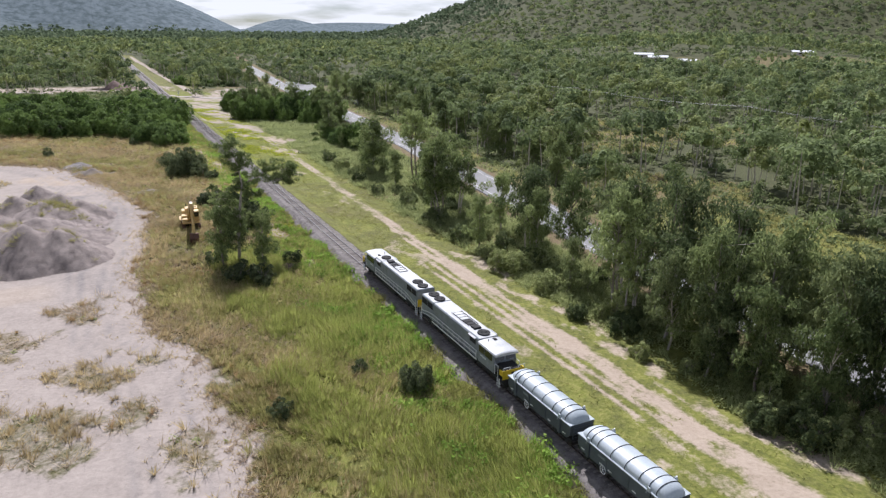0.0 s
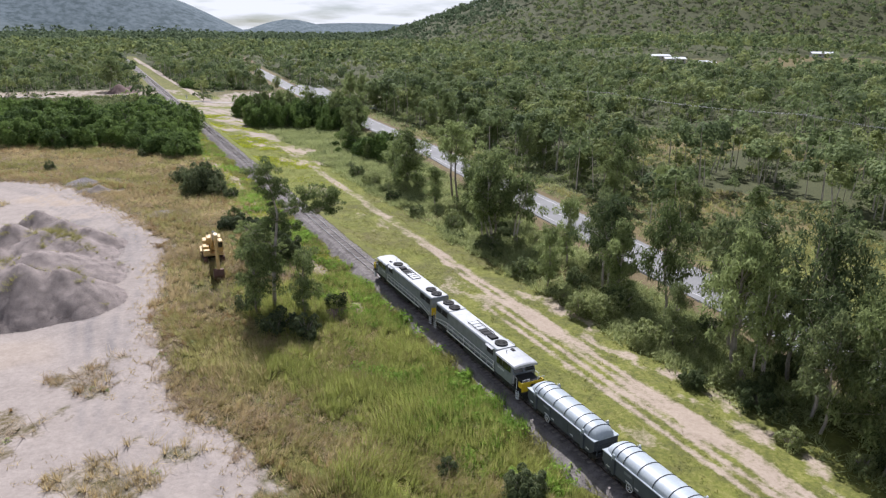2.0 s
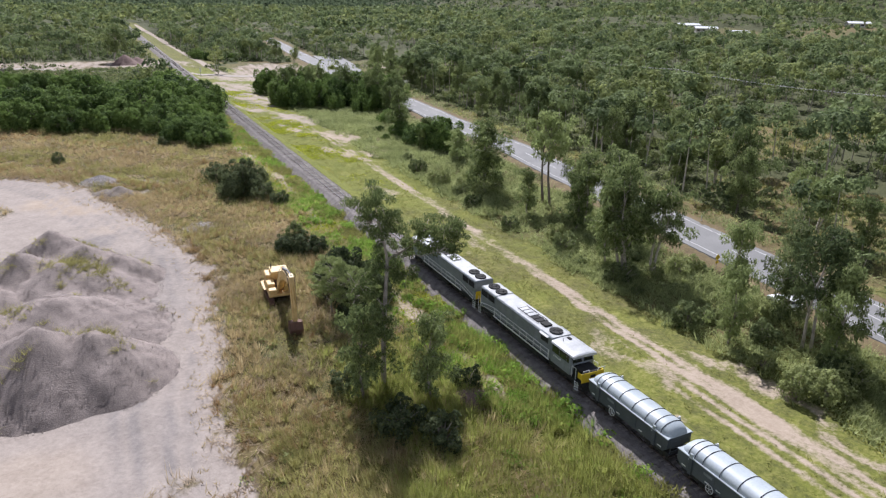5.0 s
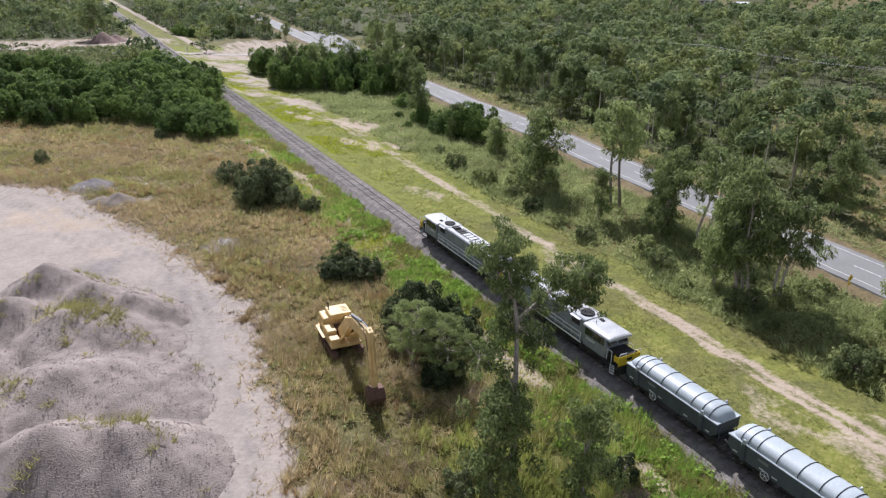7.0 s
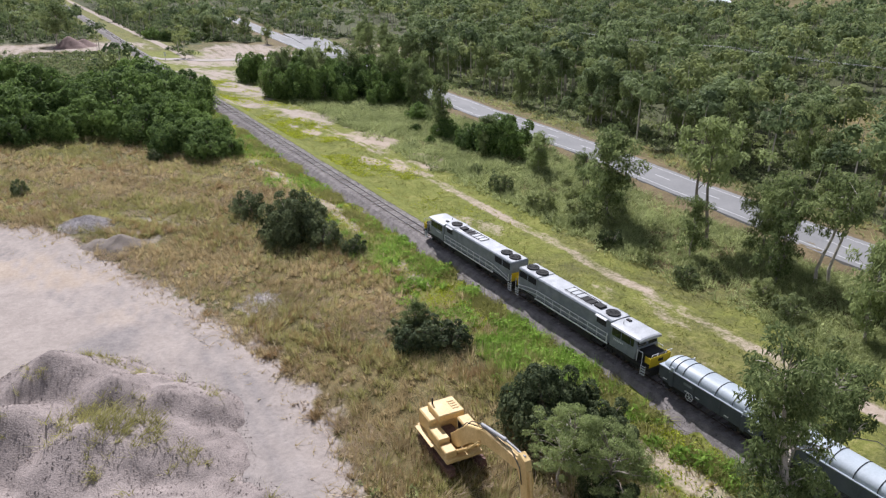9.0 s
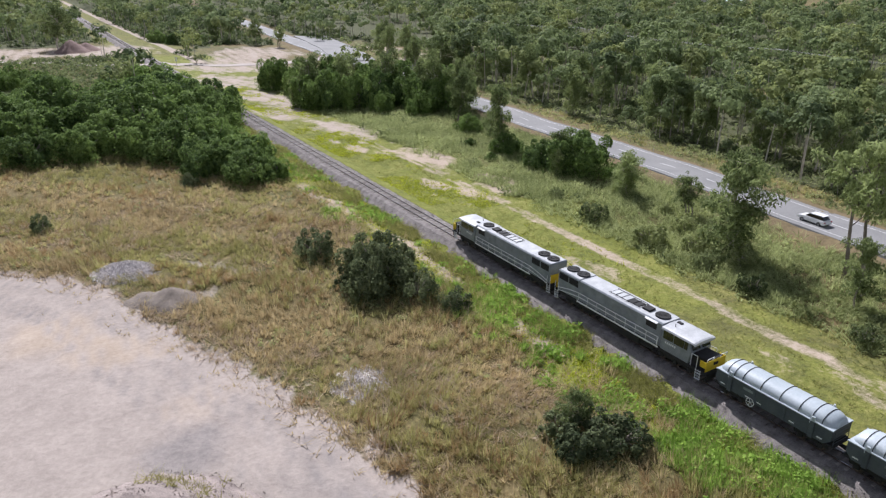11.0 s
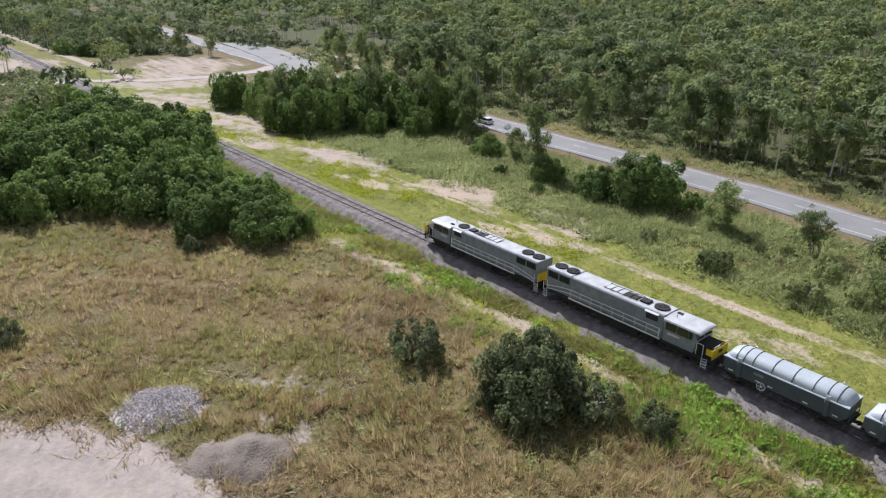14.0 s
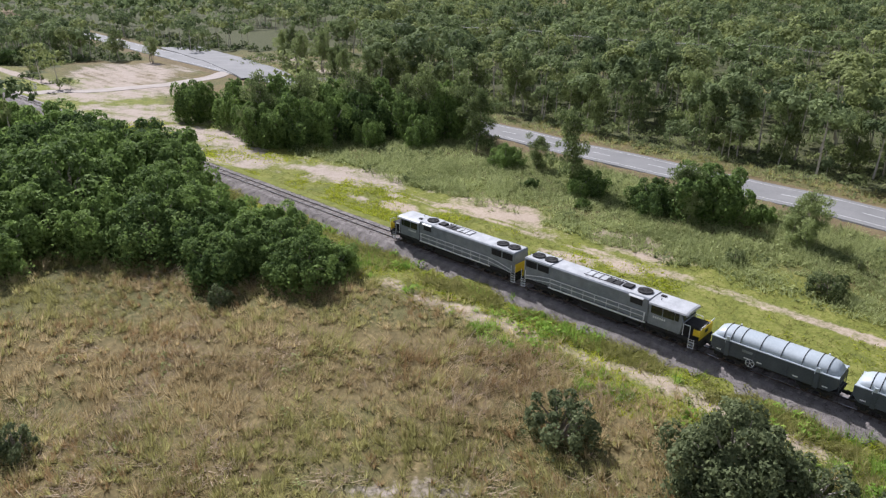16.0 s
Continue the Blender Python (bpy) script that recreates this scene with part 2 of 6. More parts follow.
def spread(lo, hi, step, far, growth):
    mid = list(np.arange(lo, hi + 1e-6, step))
    up, s = [], step
    while (up[-1] if up else hi) < far:
        s *= growth
        up.append((up[-1] if up else hi) + s)
    down, s = [], step
    while (down[-1] if down else lo) > -far:
        s *= growth
        down.append((down[-1] if down else lo) - s)
    return np.array(down[::-1] + mid + up)


def zones(x, y):
    """Shares of bare sand, lush green and dry grass."""
    n1, n2 = wave(x, y, 4.1, 0.3), wave(x, y, 11.0, 1.4)
    n3 = wave(x, y, 1.7, 2.2)
    d = x - TRACK
    sand = smooth01(1.2, -1.2, x - yard_x(y) + 1.1 * n1 + 0.9 * n3 + 0.8 * wave(x, y, 0.77, 0.9)) * smooth01(246, 225, y) * smooth01(-62, -54, x + 2 * n2)
    track_x = np.interp(y, [-100, 40, 100, 180, 235, 268, 294, 330], [48.3, 48.3, 48.8, 51.2, 52.0, 50.0, 43.5, 43])
    lane = np.abs(np.abs(x - track_x - 0.3 * n2) - 0.75)
    worn = 0.45 + 0.4 * wave(x, y, 17.0, 0.9)
    sand = np.maximum(sand, smooth01(0.8, 0.1, lane + 0.25 * n3) * (0.68 + 0.32 * smooth01(135, 95, y)) * np.clip(worn + 0.35, 0, 1) * (y < 300))
    sand = np.maximum(sand, 0.75 * smooth01(1.9, 0.5, np.abs(x - track_x) + 0.5 * n1 + 0.4 * n3) * smooth01(100, 125, y) * (y < 215) * np.clip(0.6 + 0.5 * wave(x, y, 8.5, 0.4), 0, 1))
    sand = np.maximum(sand, 0.9 * smooth01(2.4, 0.9, np.abs(x - track_x - 0.5) + 0.5 * n1 + 0.25 * n3) * smooth01(128, 95, y) * np.clip(0.62 + 0.45 * wave(x, y, 5.5, 1.9), 0, 1))
    meadow = wave(x * 1.35, y * 0.7, 4.6, 0.5) + 0.6 * wave(x * 1.3, y * 0.7, 1.7, 1.1)
    sand = np.maximum(sand, 0.62 * smooth01(0.0, 0.9, meadow) * smooth01(6.5, 9, d) * smooth01(21, 16, d) * smooth01(196, 212, y) * (y < 300))
    sand = np.maximum(sand, 0.45 * smooth01(0.25, 1.0, meadow) * smooth01(4.5, 6, d) * smooth01(15, 12, d) * (y > 30) * (y < 200))
    rim = wave(x, y, 2.6, 1.9) + 0.6 * wave(x, y, 1.0, 0.3)
    sand = np.maximum(sand, 0.5 * smooth01(0.0, 0.5, rim) * smooth01(1.25, 0.7, np.hypot((x - 0.5) / 8.5, (y - 199) / 7.5) + 0.15 * n1))
    sand = np.maximum(sand, 0.6 * smooth01(0.15, 0.6, rim) * smooth01(4.2, 0.5, x - yard_x(y) + n1) * smooth01(-62, -54, x) * (y > 40) * (y < 215))
    for cx, cy, rx, ry in ((44, 287, 8, 9), (52, 268, 7, 13), (56, 237, 5.5, 15), (58, 214, 4, 9),  (50, 310, 9, 22), (48, 345, 14, 20), (60, 378, 25, 14), (80, 420, 22, 26), (20, 450, 34, 24), (-25, 452, 45, 24), (66, 400, 20, 15), (-10, 462, 25, 12), (136, 405, 9, 30), (128, 372, 10, 8)):
        q = np.sqrt(((x - cx) / rx) ** 2 + ((y - cy) / ry) ** 2)
        streak = wave(x * 1.5, y * 0.55, 2.6, 0.8) + 0.5 * wave(x, y, 1.1, 2.6)
        sand = np.maximum(sand, np.clip(0.62 + 0.22 * streak, 0, 0.9) * smooth01(1.25, 0.5, q + 0.28 * n1 + 0.2 * n3))
    worn_south = smooth01(118, 92, y + 5 * n2) * (d > 3)
    for lane_x in (44.6, 46.3, 49.6):
        sand = np.maximum(sand, 0.72 * smooth01(0.62, 0.12, np.abs(x - lane_x - 0.35 * n2) + 0.2 * n3) * worn_south)
    scrape = wave(x * 1.3, y * 0.6, 3.1, 2.8) + 0.6 * wave(x, y, 1.2, 0.4)
    sand = np.maximum(sand, 0.66 * smooth01(-0.35, 0.6, scrape) * smooth01(50.5, 52.5, x + n1) * smooth01(58.5, 55.5, x + n1) * worn_south)
    for cx, cy, rx, ry in ((-5, 98, 4.5, 6), (-4, 78, 7, 5), (-10, 66, 8, 8), (4, 58, 3, 5), (-14, 90, 6, 5), (-25, 75, 9, 16), (0, 68, 3, 4), (-24, 186, 5, 9)):
        q = np.sqrt(((x - cx) / rx) ** 2 + ((y - cy) / ry) ** 2)
        sand = sand * (1 - 0.6 * smooth01(1.15, 0.5, q + 0.4 * n3 + 0.3 * n1))
    bank = np.abs(x - np.interp(y, [90, 150, 190, 215, 235, 262], [28.6, 27.2, 28.9, 27.6, 26.4, 28.0]) - 0.5 * n2)
    sand = np.maximum(sand, 0.6 * smooth01(2.3, 0.2, bank + 0.7 * n1 + 0.5 * n3) * smooth01(-0.1, 0.4, wave(x, y, 13, 3.0) + 0.25 + 0.4 * smooth01(190, 205, y)) * (y > 90) * (y < 262))
    far_lane = np.abs(x - np.interp(y, [300, 400, 470, 700, 900], [43, 52, 50, 47, 45]))
    sand = np.maximum(sand, smooth01(3.0, 1.0, far_lane + n1) * (y > 380) * (y < 900))
    lush = smooth01(-14, -5, d + 2.5 * n2) * smooth01(40, 16, d + 4 * n2)
    lush = lush * np.where(y > 420, 0.45, 1.0) * np.where(d > 0, 0.5 + 0.5 * smooth01(150, 215, y) + 0.12 * n1, 1.0)
    lush = np.maximum(lush, 0.55 * smooth01(130, 90, y + 6 * n2) * smooth01(8, 13, x))
    lush = np.maximum(lush, 0.22 * smooth01(70, 95, x + 6 * n2))
    dry = np.clip(0.55 + 0.5 * n2 + 0.25 * n1, 0, 1) * (1 - lush)
    return np.clip(sand, 0, 1), np.clip(lush, 0, 1), np.clip(dry, 0, 1)


def yard_tint(x, y):
    """Wheel tracks and grey gravel spread over the sand: 0.5 is plain, more is greyer, less is paler."""
    e = x - yard_x(y) + 0.5 * wave(x, y, 9.0, 0.6)
    t = np.full(np.shape(x), 0.5)
    for off in (-3.2, -4.9, -7.5, -9.2):
        t = t + 0.4 * np.exp(-((e - off) / 0.38) ** 2) * (0.6 + 0.5 * wave(x, y, 14.0, off))
    for cx, cy, rx, ry, k in ((-7, 167, 3.5, 3, 0.45), (1, 148, 4, 14, 0.2), (-9, 186, 5, 4, -0.3), (-4, 173, 4, 3, -0.15), (-14, 193, 5, 5, -0.3), (-5, 112, 5, 9, 0.15), (-14, 108, 10, 5, -0.15)):
        t = t + k * smooth01(1.2, 0.5, np.hypot((x - cx) / rx, (y - cy) / ry) + 0.3 * wave(x, y, 2.2, cx))
    t = np.where((x > 14) | (y > 250), np.where(y > 250, 0.32, 0.14), t)
    return np.clip(t, 0, 1)


def make_ground():
    xs, ys = spread(-80, 112, 0.8, 4300, 1.09), spread(22, 330, 1.0, 4300, 1.09)
    ys = ys[(ys > -900)]
    X, Y = np.meshgrid(xs, ys)
    x, y = X.ravel(), Y.ravel()
    nx, ny = len(xs), len(ys)
    z = ground_z(x, y)
    near = (x > -80) & (x < 112) & (y > 22) & (y < 330) & (np.abs(x - TRACK) > 5)
    sand, lush, dry = zones(x, y)
    lumpy = np.random.default_rng(3).normal(size=len(x)) * 0.05
    z = z + near * (lumpy * (1 - 0.75 * sand) + 0.05 * wave(x, y, 2.9, 1.1))
    i = np.arange(nx * ny).reshape(ny, nx)
    f = np.stack([i[:-1, :-1], i[:-1, 1:], i[1:, 1:], i[1:, :-1]], -1).reshape(-1, 4)
    me = mesh_np("ground", np.stack([x, y, z], 1), f, smooth=True)
    at = me.color_attributes.new("cover", 'FLOAT_COLOR', 'POINT')
    at.data.foreach_set("color", np.stack([sand, lush, dry, np.ones_like(dry)], 1).astype(np.float32).ravel())
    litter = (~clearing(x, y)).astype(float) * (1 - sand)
    grass_side = smooth01(9.5, 6.0, np.abs(x - road_x(y)))
    at2 = me.color_attributes.new("litter", 'FLOAT_COLOR', 'POINT')
    # alpha: share of painted haze, which grows with distance to the north
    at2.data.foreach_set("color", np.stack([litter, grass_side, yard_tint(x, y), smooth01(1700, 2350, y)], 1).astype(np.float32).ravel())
    m = bpy.data.materials.new("grassland_and_sand")
    m.use_nodes = True
    n, l = m.node_tree.nodes, m.node_tree.links
    p = n["Principled BSDF"]
    p.inputs["Roughness"].default_value, p.inputs["Specular IOR Level"].default_value = 0.95, 0.15
    att = n.new("ShaderNodeAttribute")
    att.attribute_name = "cover"
    sep = n.new("ShaderNodeSeparateColor")
    l.new(att.outputs["Color"], sep.inputs[0])
    tc = n.new("ShaderNodeTexCoord")

    def noise_node(s, detail=6.0):
        t = n.new("ShaderNodeTexNoise")
        t.inputs["Scale"].default_value, t.inputs["Detail"].default_value, t.inputs["Roughness"].default_value = s, detail, 0.65
        l.new(tc.outputs["Object"], t.inputs["Vector"])
        return t.outputs["Fac"]

    def ramp_node(fac, stops):
        r = n.new("ShaderNodeValToRGB")
        e = r.color_ramp.elements
        for k, (pos, c) in enumerate(stops):
            el = e[k] if k < 2 else e.new(pos)
            el.position, el.color = pos, rgb(c)
        l.new(fac, r.inputs["Fac"])
        return r.outputs["Color"]

    def mix(fac, a, b):
        x = n.new("ShaderNodeMix")
        x.data_type = 'RGBA'
        l.new(fac, x.inputs[0]), l.new(a, x.inputs[6]), l.new(b, x.inputs[7])
        return x.outputs[2]

    def edge(share, nz, amount=0.5):
        a = n.new("ShaderNodeMath")
        a.operation = 'MULTIPLY_ADD'
        a.inputs[1].default_value = amount
        l.new(nz, a.inputs[0]), l.new(share, a.inputs[2])
        r = n.new("ShaderNodeMapRange")
        r.inputs[1].default_value, r.inputs[2].default_value = 0.35 + amount * 0.5 - 0.1, 0.65 + amount * 0.5
        l.new(a.outputs[0], r.inputs[0])
        return r.outputs[0]

    fine, mid, big = noise_node(2.2), noise_node(0.45), noise_node(0.05)
    both = n.new("ShaderNodeMath")
    both.operation = 'MULTIPLY_ADD'
    both.inputs[1].default_value = 0.55
    l.new(fine, both.inputs[0])
    part_mid = n.new("ShaderNodeMath")
    part_mid.operation = 'MULTIPLY'
    part_mid.inputs[1].default_value = 0.45
    l.new(mid, part_mid.inputs[0])
    l.new(part_mid.outputs[0], both.inputs[2])
    blend = both.outputs[0]
    green = ramp_node(blend, [(0.3, (0.065, 0.08, 0.024)), (0.72, (0.31, 0.28, 0.10)), (0.5, (0.16, 0.175, 0.036))])
    straw = ramp_node(blend, [(0.3, (0.085, 0.068, 0.032)), (0.7, (0.27, 0.21, 0.10)), (0.5, (0.155, 0.122, 0.058))])
    olive = ramp_node(fine, [(0.3, (0.055, 0.055, 0.022)), (0.7, (0.18, 0.165, 0.07))])
    soil = ramp_node(blend, [(0.33, (0.19, 0.158, 0.14)), (0.68, (0.45, 0.387, 0.342)), (0.5, (0.315, 0.27, 0.24))])
    c = mix(edge(sep.outputs[2], fine, 0.8), olive, straw)
    c = mix(edge(sep.outputs[1], mid, 0.7), c, green)
    att2 = n.new("ShaderNodeAttribute")
    att2.attribute_name = "litter"
    sep2 = n.new("ShaderNodeSeparateColor")
    l.new(att2.outputs["Color"], sep2.inputs[0])
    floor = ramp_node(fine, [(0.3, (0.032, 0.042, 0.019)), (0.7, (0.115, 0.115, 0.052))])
    tint = ramp_node(sep2.outputs[2], [(0.1, (0.45, 0.345, 0.235)), (0.9, (0.175, 0.166, 0.166)), (0.5, (0.34, 0.293, 0.257))])
    half_mix = n.new("ShaderNodeValue")
    half_mix.outputs[0].default_value = 0.5
    soil = mix(half_mix.outputs[0], soil, tint)
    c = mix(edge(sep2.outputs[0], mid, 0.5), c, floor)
    shoulder = ramp_node(blend, [(0.3, (0.085, 0.066, 0.036)), (0.7, (0.235, 0.18, 0.10))])
    c = mix(edge(sep2.outputs[1], fine, 0.6), c, shoulder)
    c = mix(edge(sep.outputs[0], blend, 1.6), c, soil)
    # blue-grey haze painted into the colour of the far ground and hills
    hazed_range = ramp_node(big, [(0.4, (0.048, 0.075, 0.086)), (0.6, (0.118, 0.152, 0.172))])
    c = mix(att2.outputs["Alpha"], c, hazed_range)
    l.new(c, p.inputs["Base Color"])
    bp = n.new("ShaderNodeBump")
    bp.inputs["Strength"].default_value, bp.inputs["Distance"].default_value = 0.6, 0.15
    l.new(fine, bp.inputs["Height"])
    l.new(bp.outputs["Normal"], p.inputs["Normal"])
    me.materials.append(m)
    return tagged(new("ground", me), "grassy railway land with sandy yard and haze-tinted distant wooded hills", "ground", kind="structure")


make_ground()


def make_road():
    ys = np.arange(-200, 720, 4.0)
    xs = road_x(ys)
    zc = ground_z(xs, ys)
    prof = [(-5.1, -0.35), (-4.9, 0.16), (0, 0.22), (4.9, 0.16), (5.1, -0.35)]
    v = np.concatenate([np.stack([xs + o, ys, zc + h], 1) for o, h in prof])
    k = len(ys)
    i = np.arange(k - 1)
    f = np.concatenate([np.stack([i + a * k, i + (a + 1) * k, i + (a + 1) * k + 1, i + a * k + 1], 1) for a in range(4)])
    road = tagged(new("road", mesh_np("road", v, f, [M_ROAD])), "two-lane grey asphalt highway with white edge lines", "road", kind="structure")
    pieces = []
    for off in (-3.6, 3.6):
        pieces.append((np.concatenate([np.stack([xs + off + s * 0.065, ys, zc + 0.19], 1) for s in (-1, 1)]), np.stack([i, i + k, i + k + 1, i + 1], 1)))
    v, f = joined(pieces)
    line = new("road_line", mesh_np("road_line", v, f, [M_LINE]))
    line.parent = road
    pieces = []
    for y0 in np.arange(0, 420, 12.0):
        yy = np.array([y0, y0 + 4.0])
        xx = road_x(yy)
        zz = ground_z(xx, yy) + 0.23
        pieces.append((np.array([(xx[0] - .08, yy[0], zz[0]), (xx[0] + .08, yy[0], zz[0]), (xx[1] + .08, yy[1], zz[1]), (xx[1] - .08, yy[1], zz[1])]), np.array([[0, 1, 2, 3]])))
    v, f = joined(pieces)
    dash = new("centre_line", mesh_np("centre_line", v, f, [M_LINE]))
    dash.parent = road


make_road()


# ---- trees ----
def gum_mesh(seed, h, clumps, reach, leaves, size, low=0.4, radius=0.15, tall=0.75, trunks=1):
    """Trunk and crown of an open eucalypt: limbs that end in separate leaf clumps."""
    rng = np.random.default_rng(seed)
    wood, centres, sizes, outs = [], [], [], []
    for k in range(trunks):
        base = np.array([rng.uniform(-.5, .5), rng.uniform(-.5, .5), -0.2]) * (0 if trunks == 1 else 1.6)
        base[2] = -0.25
        lean = rng.normal(size=2) * 0.05 * h + base[:2] * 0.8
        top = np.array([lean[0], lean[1], h * 0.86])
        pts = [base + (top - base) * t + np.array([math.sin(t * 5 + seed), math.cos(t * 4 + seed), 0]) * 0.025 * h * (t > 0) for t in np.linspace(0, 1, 7)]
        wood.append(tube(pts, np.linspace(0.0145 * h, 0.004 * h, 7)))
        for j in range(clumps // trunks):
            t = low + (0.98 - low) * (j + rng.uniform(0, 1)) / (clumps // trunks)
            a = j * 2.4 + rng.uniform(-.5, .5) + k
            ts = min(0.95, max(0.2, t / 0.86 - rng.uniform(0.08, 0.24))) * 6
            s = pts[int(ts)] * (1 - ts % 1) + pts[int(ts) + 1] * (ts % 1)
            out = reach * h * math.sin(math.pi * min(0.95, max(0.12, (t - low + 0.12) / (1.12 - low)))) ** 0.7 * rng.uniform(0.55, 1.05)
            e = np.array([lean[0] * t + base[0] * (1 - t) + math.cos(a) * out, lean[1] * t + base[1] * (1 - t) + math.sin(a) * out, h * min(t, 0.93)])
            mid = s * 0.45 + e * 0.55 + np.array([0, 0, 0.03 * h])
            mid = mid + rng.normal(size=3) * 0.015 * h
            wood.append(tube([s, mid, e], [0.0042 * h, 0.003 * h, 0.0012 * h], 4))
            for twig in range(3):
                r = radius * h * rng.uniform(0.4, 0.95)
                tip = e if twig == 0 else mid * 0.3 + e * 0.7 + rng.normal(size=3) * np.array([1, 1, 0.7]) * radius * h * 0.85
                if twig:
                    wood.append(tube([mid * 0.5 + e * 0.5, tip], [0.0018 * h, 0.0008 * h], 3))
                n = int(leaves / clumps * 0.8 * (r / (radius * h)) ** 2)
                q = rng.normal(size=(n, 3))
                q *= (rng.uniform(0.2, 1, n) ** 0.5 / np.linalg.norm(q, axis=1))[:, None]
                centres.append(tip + q * np.array([r, r, r * tall]))
                outs.append(q + np.array([0, 0, 0.3]))
                sizes.append(np.full(n, size))
    c = np.concatenate(centres)
    c[:, 2] = np.maximum(c[:, 2], 0.15)
    return joined(wood), sprays(rng, c, np.concatenate(sizes), np.concatenate(outs))


def sprawling_gum_mesh(seed):
    """An old gum with a leaning bole, an upright head and one long limb reaching over the line."""
    rng = np.random.default_rng(seed)
    fork = np.array([1.9, 3.4, 12.2])
    head, reach = np.array([0.7, 3.8, 18.2]), np.array([9.2, 5.4, 13.9])
    wood = [tube([(0, 0, -0.25), (0.3, 0.7, 4), (0.9, 1.7, 8), fork], [0.30, 0.25, 0.21, 0.17]),
            tube([fork, (1.5, 3.8, 15), head], [0.16, 0.11, 0.04], 5),
            tube([fork, (4.0, 4.3, 12.6), (6.6, 4.7, 13.8), reach], [0.18, 0.14, 0.10, 0.035], 5),
            tube([(4.0, 4.3, 12.6), (5.6, 3.4, 12.0), (7.4, 3.2, 12.4)], [0.07, 0.05, 0.02], 4),
            tube([(0.9, 1.7, 8), (-0.4, 2.4, 9.6), (-1.6, 2.8, 10.4)], [0.08, 0.05, 0.02], 4)]
    groups = [(head, 2.3, 1.5, 13, 0.6), (head + np.array([1.4, 0.2, -1.8]), 1.8, 1.1, 8, 0.6), (reach, 2.4, 1.2, 15, 0.62), (reach + np.array([1.0, 0.5, -1.5]), 1.7, 1.2, 9, 0.55),
              (np.array([6.6, 4.6, 14.6]), 2.0, 0.8, 9, 0.6), (np.array([7.4, 3.2, 12.5]), 1.8, 0.8, 8, 0.55), (np.array([0.6, 1.4, 7.6]), 1.5, 2.3, 14, 0.6), (np.array([-1.6, 2.8, 10.6]), 1.9, 1.2, 10, 0.6),
              (np.array([1.8, 3.2, 11.6]), 1.7, 1.3, 9, 0.58), (np.array([3.6, 2.6, 10.8]), 1.5, 0.9, 6, 0.55), (np.array([0.2, 0.6, 4.8]), 1.2, 1.4, 6, 0.55),
              (np.array([1.5, 3.7, 14.4]), 1.7, 1.2, 9, 0.55), (np.array([0.4, 3.9, 16.4]), 1.6, 0.9, 7, 0.55), (np.array([3.2, 4.0, 12.8]), 1.5, 0.9, 7, 0.55), (np.array([5.0, 4.4, 13.4]), 1.4, 0.8, 6, 0.52)]
    centres, outs = [], []
    for c, wide, high, count, r0 in groups:
        for k in range(int(count * 1.5)):
            q = rng.normal(size=3)
            tip = c + q / np.linalg.norm(q) * rng.uniform(0.45, 1.25) * np.array([wide, wide, high])
            wood.append(tube([c - np.array([0, 0, 0.3]), c * 0.4 + tip * 0.6 + np.array([0, 0, 0.15]), tip], [0.045, 0.03, 0.012], 3))
            r = r0 * rng.uniform(0.5, 1.05)
            n = int(160 * r * r / 0.3)
            q = rng.normal(size=(n, 3))
            q *= (rng.uniform(0.15, 1, n) ** 0.5 / np.linalg.norm(q, axis=1))[:, None]
            centres.append(tip + q * np.array([r * 1.5, r * 1.5, r * 0.95]))
            outs.append(q + np.array([0, 0, 0.3]))
    c = np.concatenate(centres)
    return joined(wood), sprays(rng, c, np.full(len(c), 0.115), np.concatenate(outs))


def bush_mesh(seed, h, w, leaves, size, lumps=9):
    """A dense round shrub or low tree with foliage to the ground, made of overlapping lumps."""
    rng = np.random.default_rng(seed)
    wood, centres, outs = [], [], []
    for j in range(lumps):
        a, fall = j * 2.4 + rng.uniform(-.5, .5), 1.62 * math.sqrt((j + 0.3) / lumps)
        up = np.array([math.cos(a) * math.sin(fall), math.sin(a) * math.sin(fall), math.cos(fall)])
        e = up * np.array([w * 0.37, w * 0.37, h * 0.48]) * rng.uniform(0.55, 1.28) + np.array([0, 0, h * 0.33])
        wood.append(tube([(0, 0, -0.2), e * 0.5 + np.array([0, 0, 0.1 * h]), e], [0.03 * h, 0.02 * h, 0.006 * h], 5))
        r = w * rng.uniform(0.06, 0.145)
        n = leaves // lumps
        q = rng.normal(size=(n, 3))
        q = q + 0.6 * up
        q *= (rng.uniform(0.35, 1, n) ** 0.4 / np.linalg.norm(q, axis=1))[:, None]
        p = e + q * np.array([r, r, min(h * 0.36, r * 1.1)])
        n2 = n // 3
        low = e * np.array([1.15, 1.15, 0.35]) + rng.normal(size=(n2, 3)) * np.array([r * 0.6, r * 0.6, h * 0.14])
        centres += [p, low]
        outs += [q + 0.4 * up + np.array([0, 0, 0.25]), low - np.array([0, 0, h * 0.3])]
    c = np.concatenate(centres)
    c[:, 2] = np.maximum(c[:, 2], 0.08)
    return joined(wood), cards(rng, c, np.full(len(c), size), np.concatenate(outs), 0.55, True)


def make_tree(name, parts, leaf):
    root = new(name)
    for pname, (v, f), m in (("trunk", parts[0], M_BARK), ("crown", parts[1], leaf)):
        ob = new(pname, mesh_np(pname, v, f, [m], smooth=False))
        ob.parent = root
    return root


